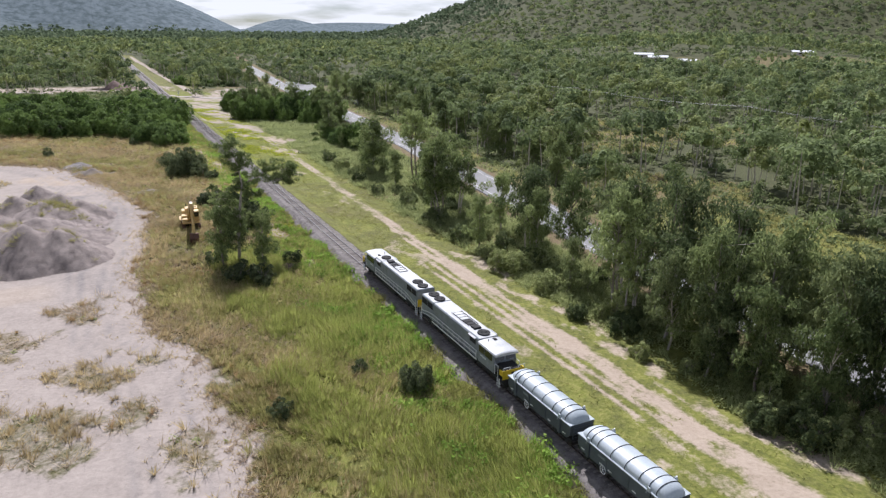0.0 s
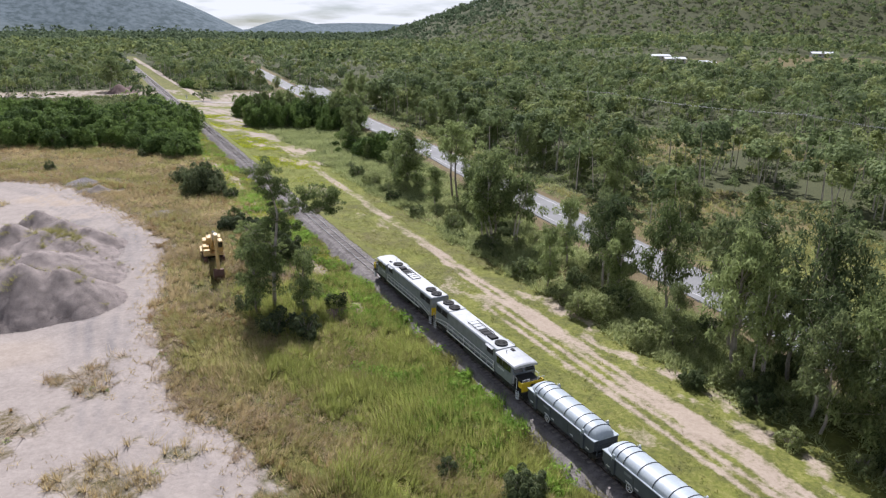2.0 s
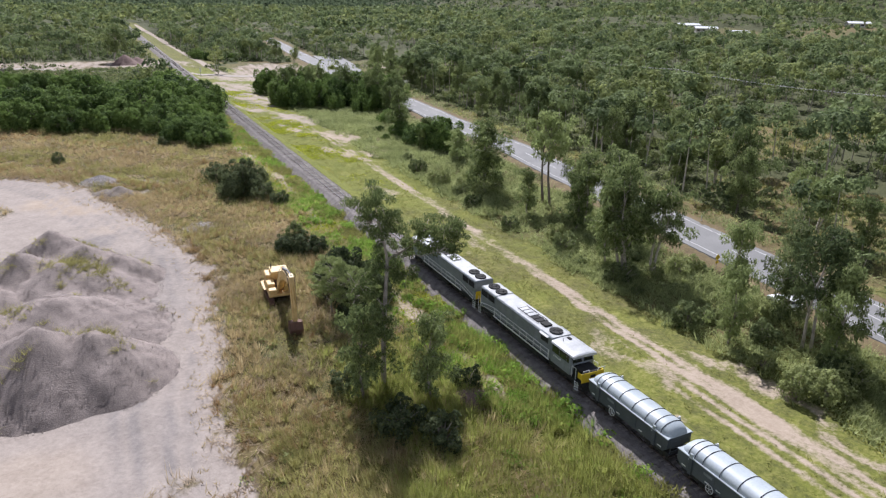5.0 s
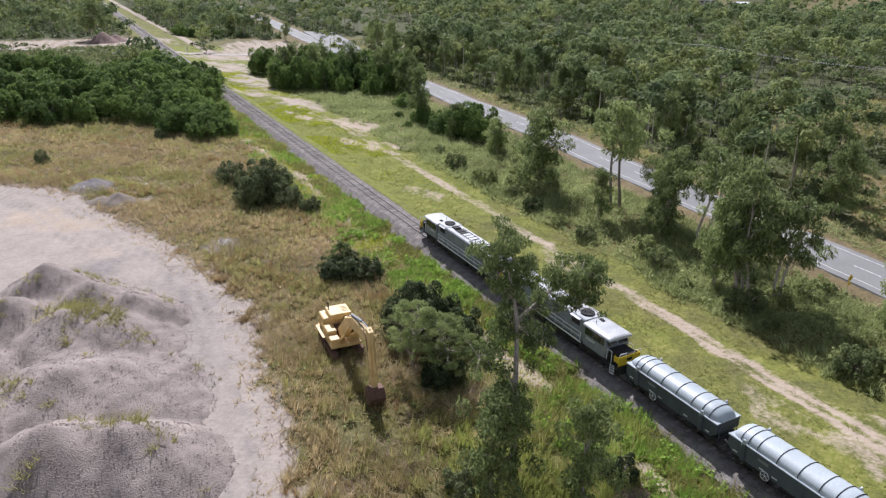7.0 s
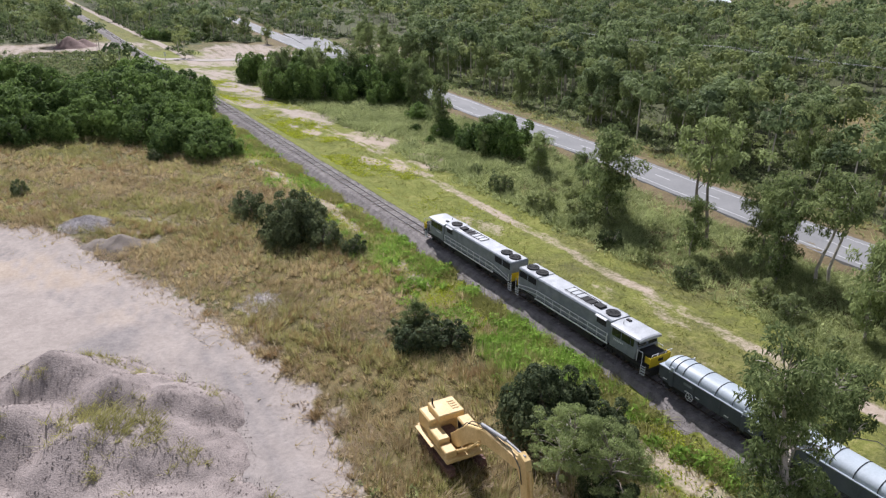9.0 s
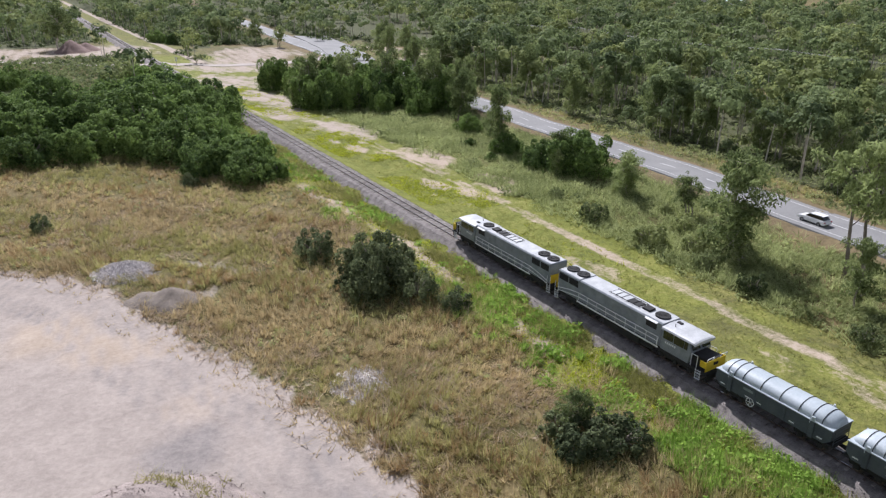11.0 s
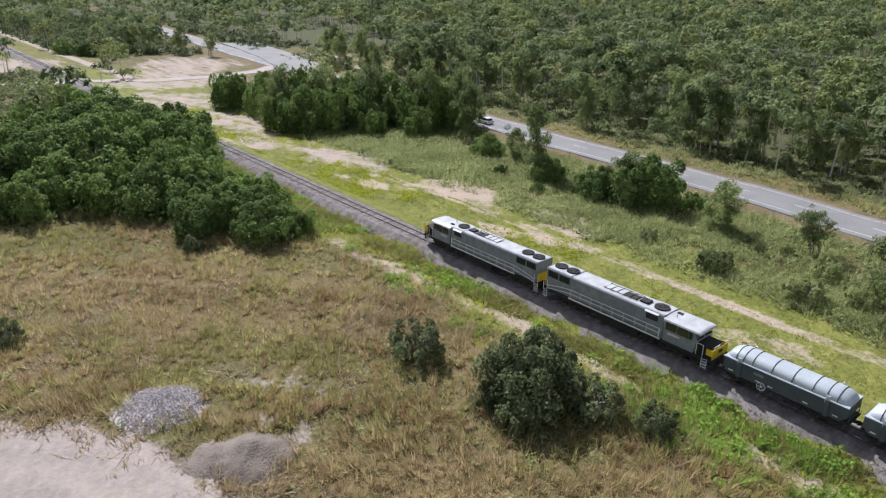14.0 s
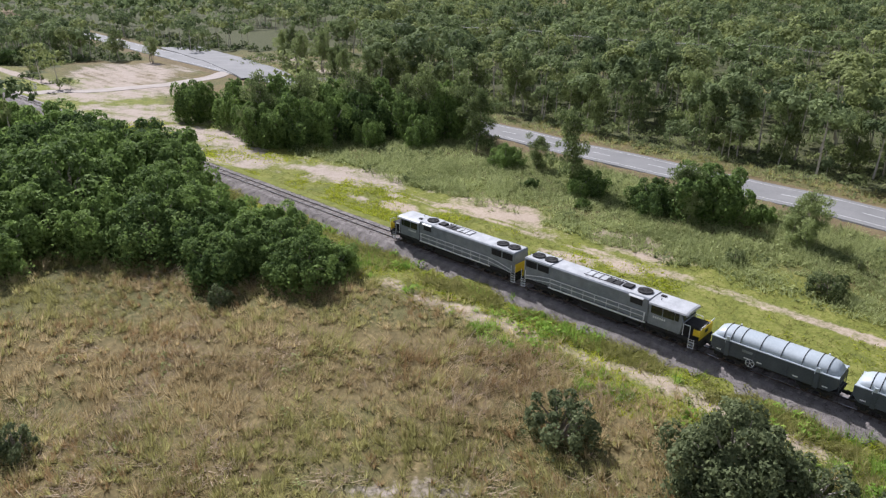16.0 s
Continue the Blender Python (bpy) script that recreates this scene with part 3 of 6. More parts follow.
GUMS = [
    lambda: gum_mesh(1, 12.0, 24, 0.20, 4800, 0.165, low=0.35, radius=0.092, tall=1.0),
    lambda: gum_mesh(2, 12.0, 20, 0.17, 5600, 0.165, low=0.18, radius=0.105, tall=1.0),
    lambda: gum_mesh(3, 12.0, 24, 0.22, 4200, 0.165, low=0.42, radius=0.085, tall=0.95, trunks=2),
    lambda: gum_mesh(4, 12.0, 27, 0.18, 4100, 0.17, low=0.34, radius=0.088, tall=1.05, trunks=3),
    lambda: gum_mesh(6, 19.0, 36, 0.34, 21000, 0.115, low=0.34, radius=0.066, tall=0.62),
    lambda: gum_mesh(7, 12.0, 22, 0.19, 3800, 0.165, low=0.55, radius=0.085, tall=0.9, trunks=2),
    lambda: gum_mesh(5, 12.0, 18, 0.13, 3600, 0.17, low=0.15, radius=0.09, tall=1.1),
]
BUSHES = [
    lambda: bush_mesh(11, 5.0, 7.8, 10500, 0.135, 36),
    lambda: bush_mesh(12, 5.0, 8.8, 12000, 0.135, 44),
    lambda: bush_mesh(13, 3.0, 4.4, 2100, 0.12, 18),
    lambda: bush_mesh(14, 3.0, 5.0, 2300, 0.12, 20),
]
seeds = random.Random(5)
made_trees = {}


def plant(kind, x, y, h, wide=1.0, name="tree", leaf=None, label="", category="tree", group=""):
    """Sets a tree of that kind; the first of each kind is built and the rest are copies."""
    leaf = leaf or M_GUM
    key = (kind[0], kind[1], leaf.name, name)
    natural = {"gum": 19.0 if kind[1] == 4 else 12.0, "bush": 5.0 if kind[1] < 2 else 3.0}[kind[0]]
    s = h / natural
    m = Matrix.LocRotScale((x, y, float(ground_z(x, y)) - 0.03), Euler((0, 0, seeds.uniform(0, 6.28))), None)
    if key not in made_trees:
        parts = (GUMS if kind[0] == "gum" else BUSHES)[kind[1]]()
        ob = made_trees[key] = make_tree(name, parts, leaf)
        ob.matrix_basis = m
    else:
        made_trees[key].scale, keep = (1, 1, 1), tuple(made_trees[key].scale)
        ob = copy_thing(made_trees[key], m)
        made_trees[key].scale = keep
    ob.scale = (s * wide, s * wide, s)
    return tagged(ob, label, category, group)


# gums between the railway and the road
ROADSIDE = [(58, 102, 10, 6), (66.6, 86, 15, 0), (67.4, 74, 18, 2), (66.6, 65, 19, 3), (62.4, 52, 16, 1), (59.5, 44, 13, 6), (66, 41, 16, 0), (67, 33, 16, 2),
            (64, 154, 9, 6), (66.6, 143, 10, 6), (66, 97.5, 15, 2), (64, 94, 12, 1), (62, 70, 16, 0), (69.6, 213, 5, 1),
            (65, 170.5, 14.3, 1), (71.2, 158.5, 18.0, 5), (70.4, 146, 13, 5), (71.9, 140, 14.5, 5), (60.8, 124, 14, 3), (63, 127, 15.5, 0), (66, 122, 13.5, 2), (62, 129, 12, 6),
            (72.5, 234.8, 13.6, 6), (67, 54, 18, 3), (70, 30, 16, 1), (61, 60, 14, 2), (61.5, 66, 13, 3), (59.5, 57, 12, 0), (62.5, 50, 14, 3), (58.5, 50, 10, 1),
            (64, 47, 15, 3), (68, 24, 15, 3), (80, 262, 12, 1), (73, 150, 11, 1), (86.5, 268, 11, 0), (83, 283, 12, 1), (66, 58, 14, 6), (68.5, 49, 17, 1), (65, 36, 15, 6), (69, 38, 16, 0), (62, 38, 12, 1), (72, 44, 13, 3), (70.5, 78, 16, 3), (64.5, 28, 15, 0), (60.5, 78, 9, 6), (69, 104, 13, 1), (67.5, 110, 12, 6)]
for x, y, h, k in ROADSIDE:
    plant(("gum", k), x, y, h, 1.35 if y == 170.5 else 1.1 if y > 120 else 0.95, "gum_tree", M_SHRUB if y < 120 and int(x * 7 + y) % 2 else M_GUM, label="tall open gum tree with grey-green leaves beside the road", group="roadside gums")
# gums on the far side of the road
edge_rng = random.Random(8)
for k in range(36):
    y = 108 + k * 8.2 + edge_rng.uniform(-3, 3)
    x = float(road_x(y)) + 16 + edge_rng.uniform(0, 12)
    plant(("gum", edge_rng.choice((0, 1, 1, 3, 6))), x, y, edge_rng.uniform(9, 15), 1.0, "gum_tree", label="slender gum tree at the edge of the woodland", group="woodland edge gums")
# rounder trees beyond
for x, y, h, k in [(75, 213, 8.6, 0), (71.5, 219.5, 5.0, 1), (76, 251, 4.0, 1), (72, 231, 4.2, 1), (69, 240, 1.8, 0), (66, 228, 1.6, 1), (78, 206, 3.0, 0)]:
    plant(("bush", k), x, y, h, 0.95, "small_tree", M_DARKLEAF, "round dark-green small tree in rank grass", "tree", "small roadside trees")
for x, y, h, k in [(72.6, 197.5, 7.5, 1), (73.5, 185.5, 6.5, 3), (72.5, 215.5, 8.0, 6), (78, 246, 6, 1), (74, 200.5, 5, 0), (57, 301, 12, 3), (66, 297, 13, 1), (75, 292, 13.5, 3), (83, 280, 14, 0), (62, 311, 12, 1), (88, 274, 13, 1), (70, 302, 12, 0), (52, 299, 8, 6)]:
    plant(("gum", k), x, y, h, 1.45 if y < 250 else 1.05, "gum_tree", label="small leafy gum tree between railway and road", group="roadside gums")
GROVE_R = [(55, 297, 9), (60, 293, 9.5), (66, 290, 10), (72, 287, 9.5), (79, 281, 10), (86, 276, 11), (58, 305, 9), (64, 300, 10), (72, 297, 11), (80, 291, 11), (57, 330, 10), (62, 318, 10), (87, 286, 12), (68, 310, 11), (78, 305, 11), (76, 274, 6), (69, 281, 6)]
for i, (x, y, h) in enumerate(GROVE_R):
    plant(("bush", i % 2), x, y, h, 0.72, "grove_tree", M_DARKLEAF, "dense dark-green tree in a roadside grove", "tree", "grove by the road")
GROVE_L = [(14, 243, 6.0), (20, 236, 5.5), (25, 280, 8), (15, 284, 8.5), (1, 280, 8), (9, 274, 9), (-3, 266, 7), (17, 264, 8), (-10, 277, 8), (22, 270, 7.5), (5, 290, 8.5), (18, 296, 8), (-14, 290, 8), (27, 291, 7), (8, 262, 7.5), (-22, 285, 8), (12, 300, 8), (-4, 300, 8.5), (-30, 296, 8), (24, 302, 7), (16, 252, 6.5), (20, 310, 8), (-12, 266, 6.5), (3, 270, 8), (17, 244, 6.5), (21.5, 241, 6), (23, 247, 6.5), (19, 256, 7.5), (24, 235, 4), (13, 257, 7.5), (-22, 275, 7), (-33, 285, 7)]
grove_rng = random.Random(12)
GROVE_L = [(x, y, h * (1.3 if y > 272 else 1.0)) for x, y, h in GROVE_L]
GROVE_L += [(grove_rng.uniform(-48, 25), grove_rng.uniform(306, 388), grove_rng.uniform(4.5, 6.5)) for k in range(34)]
for i, (x, y, h) in enumerate(GROVE_L):
    plant(("bush", i % 2), x, y, h, 1.0, "grove_tree", M_DARKLEAF, "broad dark-green tree in a dense grove by the line", "tree", "grove by the yard")
for x, y, h, k, w in [(16.6, 198, 3.8, 3, 1.0), (19.6, 186, 6.4, 1, 0.85), (22.3, 181.5, 3.4, 3, 1.0), (24.5, 176.5, 2.4, 3, 1.0), (16.8, 184.5, 3.2, 3, 0.9), (18.8, 150.5, 2.4, 2, 1.3), (21.2, 151, 3.0, 3, 1.2), (23.2, 150, 2.3, 3, 1.3), (19.6, 153.5, 2.0, 2, 1.3), (22.4, 133.5, 6.0, 1, 0.8), (24.6, 130, 4.5, 0, 0.9), (-13, 226, 2.6, 2, 0.9), (10, 237, 2.4, 2, 0.9), (16.5, 187, 3.0, 2, 0.9),
                      (27, 60, 3.2, 0, 0.8), (13, 61, 1.8, 3, 1), (17, 102, 3.0, 3, 1.1), (23, 66, 1.6, 2, 1), (26, 106, 2.2, 3, 1), (19.5, 98.5, 3.0, 2, 1.1), (14.5, 110, 2.5, 3, 1.0), (20, 124, 3.4, 0, 0.9)]:
    plant(("bush", k), x, y, h, w, "shrub", M_DARKSHRUB, "dense dull-green shrub in dry grass", "shrub", "yard shrubs")
for x, y, h, k, w in [(21.2, 104.6, 10, 6, 1.0), (18.8, 127.5, 8.0, 4, 1.2), (15.6, 107.6, 10.5, 6, 1.1), (21.0, 124.5, 7.5, 4, 1.3), (20.8, 153, 3.6, 0, 1.7)]:
    plant(("gum", k), x, y, h, w, "gum_tree", label="leaning open gum tree between yard and railway", group="lineside gums")
old_gum = make_tree("gum_tree", sprawling_gum_mesh(61), M_GUM)
old_gum.location = (18.1, 109.0, float(ground_z(18.1, 109.0)) - 0.03)
tagged(old_gum, "old gum tree with one long limb over the railway", "tree", "lineside gums")
for x, y, h, k, w in [(9, 462, 17, 0, 1.6), (84, 470, 12, 2, 1.5), (91, 452, 11, 0, 1.3), (77, 476, 9, 1, 1.2), (96, 436, 9, 3, 1.2)]:
    plant(("gum", k), x, y, h, w, "gum_tree", label="lone spreading gum tree near the level crossing", group="crossing gums")
for x, y, h, k in [(58, 470, 5.5, 0), (64, 474, 5.0, 1), (52, 480, 5.5, 1), (70, 470, 4.0, 0)]:
    plant(("bush", k), x, y, h, 1.0, "shrub", M_DARKLEAF, "dense dark bush near the level crossing", "shrub", "crossing bushes")
# undergrowth below the roadside gums
for k in range(76):
    y = edge_rng.uniform(28, 205) if k < 44 else edge_rng.uniform(26, 125)
    x = edge_rng.uniform(57 if k < 44 else 54.3, min(72.5, float(road_x(y)) - 8) if k % 3 else 60)
    plant(("bush", edge_rng.choice((0, 2, 3, 3))), x, y, edge_rng.uniform(1.4, 3.2), 1.0, "shrub", edge_rng.choice((M_RANK, M_RANK, M_SHRUB)), "grey-green undergrowth shrub below the gums", "shrub", "roadside undergrowth")


# ---- woodland ----
def wood(name, count, region, h, leaves, size, seed, label, trunks=False, wide=1.0, leaf=M_FARLEAF):
    """Bush too far to count: many loose crowns, the nearer ones on pale trunks."""
    rng = np.random.default_rng(seed)
    x0, x1, y0, y1, test = region
    x, y = rng.uniform(x0, x1, count), rng.uniform(y0, y1, count)
    ok = ~clearing(x, y) & test(x, y)
    x, y = x[ok], y[ok]
    n = len(x)
    z = ground_z(x, y)
    hh = h * rng.choice([0.4, 0.7, 1.0, 1.2], n, p=[0.36, 0.22, 0.26, 0.16]) * rng.uniform(0.8, 1.2, n)
    low = (hh < 0.58 * h).astype(float)
    k, L = leaves, 9
    turn, fall = rng.uniform(0, math.tau, (n, L)), rng.uniform(0, 1, (n, L)) ** 0.6 * 1.85
    e = np.stack([np.cos(turn) * np.sin(fall), np.sin(turn) * np.sin(fall), np.cos(fall)], 2)
    dome = np.stack([rng.uniform(0.17, 0.29, n) * wide * (1 + 0.7 * low)] * 2 + [rng.uniform(0.14, 0.27, n) * (1 + 0.5 * low)], 1)[:, None, :]
    lump = e * dome * rng.uniform(0.55, 1.05, (n, L, 1))
    girth = rng.uniform(0.07, 0.13, (n, L, 1)) * wide * (1 + 0.6 * low)[:, None, None]
    pick = rng.integers(0, L, (n, k))[:, :, None]
    up = np.take_along_axis(e, pick, 1)
    q = rng.normal(size=(n, k, 3)) + 0.7 * up
    q *= (rng.uniform(0.4, 1, (n, k)) ** 0.5 / np.linalg.norm(q, axis=2))[:, :, None]
    c = np.take_along_axis(lump, pick, 1) + q * np.take_along_axis(girth, pick, 1) * np.array([1, 1, 0.8])
    c = c * hh[:, None, None] + np.stack([x, y, z + hh * (0.66 - 0.26 * low)], 1)[:, None, :]
    v, f = cards(rng, c.reshape(-1, 3), np.repeat(hh * size * (1 + 0.4 * low), k), (q + 0.5 * up + np.array([0, 0, 0.3])).reshape(-1, 3), 0.3, True)
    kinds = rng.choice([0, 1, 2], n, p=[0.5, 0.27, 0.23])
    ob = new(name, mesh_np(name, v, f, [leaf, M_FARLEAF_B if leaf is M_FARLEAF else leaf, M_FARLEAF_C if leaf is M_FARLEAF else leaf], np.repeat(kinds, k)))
    tagged(ob, label, "woodland", kind="stuff")
    if trunks:
        r = 0.012 * hh
        lean = rng.normal(size=(n, 2)) * 0.06 * hh[:, None]
        rings = []
        for t in (0, 1):
            for a in (0, 2.09, 4.19):
                rings.append(np.stack([x + lean[:, 0] * t + np.cos(a) * r * (1.3 - t), y + lean[:, 1] * t + np.sin(a) * r * (1.3 - t), z - 0.2 + t * hh * 0.8], 1))
        tv = np.stack(rings, 1).reshape(-1, 3)
        o = np.arange(n)[:, None] * 6
        tf = np.concatenate([o + np.array([a, (a + 1) % 3, 3 + (a + 1) % 3, 3 + a]) for a in range(3)])
        tr = new("trunk", mesh_np("trunk", tv, tf, [M_BARK]))
        tr.parent = ob


cone = lambda x, y: (x > -0.25 * y - 120) & (y > 0.42 * x - 130)
near_belt = lambda x, y: (x < road_x(y) + 75) & (y > 0.3 * x - 60)
mid_belt = lambda x, y: (x >= road_x(y) + 75) & (y > 0.36 * x - 60)
slope = lambda x, y: (y < 2300) & (x > 500)
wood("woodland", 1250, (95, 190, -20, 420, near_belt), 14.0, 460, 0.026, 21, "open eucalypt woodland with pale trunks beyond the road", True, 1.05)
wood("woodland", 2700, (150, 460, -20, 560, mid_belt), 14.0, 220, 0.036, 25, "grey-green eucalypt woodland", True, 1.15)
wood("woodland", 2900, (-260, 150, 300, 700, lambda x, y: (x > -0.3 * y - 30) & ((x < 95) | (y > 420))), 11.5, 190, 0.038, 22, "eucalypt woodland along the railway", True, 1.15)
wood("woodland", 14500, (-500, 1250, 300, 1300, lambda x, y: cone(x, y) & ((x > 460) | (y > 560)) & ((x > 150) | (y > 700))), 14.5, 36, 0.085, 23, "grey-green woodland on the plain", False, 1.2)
wood("woodland", 52000, (-900, 2600, 600, 3000, lambda x, y: cone(x, y) & ((y > 1300) | (x > 1250)) & ((ground_z(x, y) < 14) & (y < 2300) | slope(x, y))), 15.0, 9, 0.19, 26, "dark green woodland on the slopes", False, 1.3, M_SLOPE)


# ---- grass and weeds ----
HEAP = [(-11.9, 156.7, 6.0, 8.6), (-8, 152.5, 5.0, 7.5), (-4.6, 150, 3.8, 6.2), (-15.5, 150, 5.5, 9), (-12.3, 123.8, 6.3, 9), (-11, 146, 4.7, 11.6), (-11.3, 135, 4.5, 12.0), (-19, 134, 4.4, 10), (-7.6, 123.5, 5.2, 7.8), (-20, 142, 5.6, 9), (-21, 126, 5, 9)]


def heap_h(x, y, cones, seed=1):
    """Height over the ground of overlapping tipped cones."""
    h = np.full(np.shape(x), -0.4)
    for px, py, ph, pr in cones:
        r = np.hypot(x - px, y - py) + 0.5 * wave(x, y, 3.7, seed + px) + 0.12 * wave(x, y, 0.9, seed + 2.0)
        h = np.maximum(h, ph * (1 - np.sqrt(r * r + 0.04) / pr))
    return h


def blades(name, count, region, h, wide, mat, seed, label, per=4, density=None, lift=None):
    """Tufts of single blades, thick enough to read as rank grass."""
    rng = np.random.default_rng(seed)
    x0, x1, y0, y1 = region
    x, y = rng.uniform(x0, x1, count), rng.uniform(y0, y1, count)
    keep = rng.uniform(0, 1, count) < density(x, y)
    x, y = x[keep], y[keep]
    n = len(x)
    hh = h * rng.uniform(0.5, 1.3, n) * (1 + 0.35 * wave(x, y, 5.0, 0.4))
    base = np.stack([x, y, ground_z(x, y) - 0.03 + (lift(x, y) if lift else 0)], 1)[:, None, :] + rng.normal(size=(n, per, 3)) * np.array([0.16, 0.16, 0])
    a = rng.uniform(0, math.tau, (n, per))
    side = np.stack([np.cos(a), np.sin(a), np.zeros_like(a)], 2) * wide * rng.uniform(0.6, 1.4, (n, per))[:, :, None]
    tip = base + np.stack([rng.normal(size=(n, per)) * 0.75 + 0.8 * wave(x, y, 3.6, 0.5)[:, None], rng.normal(size=(n, per)) * 0.75 + 0.8 * wave(x, y, 4.3, 2.5)[:, None], np.full((n, per), 0.8)], 2) * hh[:, None, None]
    v = np.stack([base - side, base + side, tip], 2).reshape(-1, 3)
    return tagged(new(name, mesh_np(name, v, np.arange(len(v)).reshape(-1, 3), [mat])), label, "grass", kind="stuff")


def lumps(name, count, region, h, mat, seed, label, leaves, size, density):
    """Low leafy weeds and scrub, each a loose heap of leaf sprays."""
    rng = np.random.default_rng(seed)
    x0, x1, y0, y1 = region
    x, y = rng.uniform(x0, x1, count), rng.uniform(y0, y1, count)
    keep = rng.uniform(0, 1, count) < density(x, y)
    x, y = x[keep], y[keep]
    n = len(x)
    hh = h * rng.uniform(0.4, 1.35, n)
    q = rng.normal(size=(n, leaves, 3))
    q *= (rng.uniform(0.3, 1, (n, leaves)) ** 0.5 / np.linalg.norm(q, axis=2))[:, :, None]
    q[:, :, 2] = np.abs(q[:, :, 2])
    c = q * (hh[:, None] * np.array([0.95, 0.95, 0.9]))[:, None, :] + np.stack([x, y, ground_z(x, y)], 1)[:, None, :]
    v, f = cards(rng, c.reshape(-1, 3), np.repeat(hh ** 0.5 * size, leaves), (q + np.array([0, 0, 0.3])).reshape(-1, 3), 0.55, True)
    return tagged(new(name, mesh_np(name, v, f, [mat])), label, "weeds", kind="stuff")


def tussocks(name, count, region, h, mat, seed, label, per, density):
    """Arching tussocks: many blades that lean out from one crown, all combed a little by the wind."""
    rng = np.random.default_rng(seed)
    x0, x1, y0, y1 = region
    x, y = rng.uniform(x0, x1, count), rng.uniform(y0, y1, count)
    keep = rng.uniform(0, 1, count) < density(x, y)
    x, y = x[keep], y[keep]
    n = len(x)
    hh = h * rng.uniform(0.55, 1.35, n) * (1 + 0.3 * wave(x, y, 6.0, 0.9))
    a, lean = rng.uniform(0, math.tau, (n, per)), rng.uniform(0.1, 1.15, (n, per))
    way = np.stack([np.cos(a), np.sin(a), np.zeros_like(a)], 2)
    comb = 0.45 * np.stack([wave(x, y, 8.0, 0.5), wave(x, y, 9.0, 2.5), np.zeros(n)], 1)[:, None, :]
    root = np.stack([x, y, ground_z(x, y) - 0.04], 1)[:, None, :] + way * (rng.uniform(0.03, 0.34, (n, per)) * hh[:, None])[:, :, None]
    tip = root + ((way * lean[:, :, None] + comb) * 0.8 + np.array([0, 0, 1.0]) * np.sqrt(np.clip(1.35 - lean ** 2, 0.06, 1))[:, :, None]) * (hh[:, None] * rng.uniform(0.6, 1.1, (n, per)))[:, :, None]
    side = np.stack([-np.sin(a), np.cos(a), np.zeros_like(a)], 2) * (0.036 * rng.uniform(0.6, 1.5, (n, per)))[:, :, None]
    v = np.stack([root - side, root + side, tip], 2).reshape(-1, 3)
    return tagged(new(name, mesh_np(name, v, np.arange(len(v)).reshape(-1, 3), [mat])), label, "grass", kind="stuff")


def bare(x, y):
    return zones(x, y)[0]


def field(x, y):
    d = x - TRACK
    near = 0.4 + 0.6 * smooth01(290, 120, y)
    return (1 - np.clip(1.3 * bare(x, y), 0, 1)) * smooth01(-3.0, -5, d) * near


def gaps(x, y):
    """Thin places between the tussocks."""
    return 0.3 + 0.7 * smooth01(-0.45, 0.15, wave(x, y, 2.3, 3.3) + 0.5 * wave(x, y, 6.0, 2.0))


def field_dry(x, y):
    return field(x, y) * gaps(x, y) * np.clip(0.5 + 0.65 * wave(x, y, 9.0, 1.4), 0.05, 1) * smooth01(-4, -12, x - TRACK)


def field_green(x, y):
    return field(x, y) * gaps(x, y) * np.clip(0.5 - 0.65 * wave(x, y, 9.0, 1.4) + 0.5 * smooth01(125, 80, y), 0.08, 1) * smooth01(-0.5, 3.0, x - yard_x(y))


def weedy_edge(x, y):
    """The weeds end in a ragged line beside the track, nearer to it in the south."""
    d = x - TRACK + np.interp(y, [95, 150], [2.2, 2.65]) + 0.35 * wave(x, y, 2.4, 0.8) + 0.25 * wave(x, y, 0.9, 0.2)
    return smooth01(0.0, -0.5, d)


def lineside(x, y):
    d = x - TRACK
    return (1 - np.clip(1.5 * bare(x, y), 0, 1)) * smooth01(-13, -9, d + 2.0 * wave(x, y, 11, 1.4)) * weedy_edge(x, y) * np.clip(0.3 + 0.6 * wave(x, y, 6.0, 2.7) + 0.7 * wave(x, y, 1.6, 0.6), 0, 1) * (0.22 + 0.78 * smooth01(190, 162, y))


def roadside(x, y):
    return (1 - bare(x, y)) * smooth01(54.5, 57.5, x + wave(x, y, 6, 0.2)) * smooth01(7.0, 9.0, road_x(y) - x) * np.clip(0.6 + 0.5 * wave(x, y, 8.0, 0.7), 0.1, 1)


def verge(x, y):
    d = x - TRACK
    return (1 - np.clip(2 * bare(x, y), 0, 1)) * smooth01(3.2, 4.4, d) * smooth01(24, 18, d) * (1 - 0.6 * smooth01(125, 95, y))


def beyond(x, y):
    return smooth01(7.5, 10.5, x - road_x(y)) * (x < road_x(y) + 60) * np.clip(0.5 + 0.6 * wave(x, y, 10.0, 0.1), 0, 1)


def russet(x, y):
    return field(x, y) * gaps(x, y) * smooth01(0.0, 0.6, wave(x, y, 8.0, 4.0) + 0.35 * wave(x, y, 2.6, 1.0)) * smooth01(-6, -13, x - TRACK) * (0.35 + 0.65 * smooth01(90, 120, y))


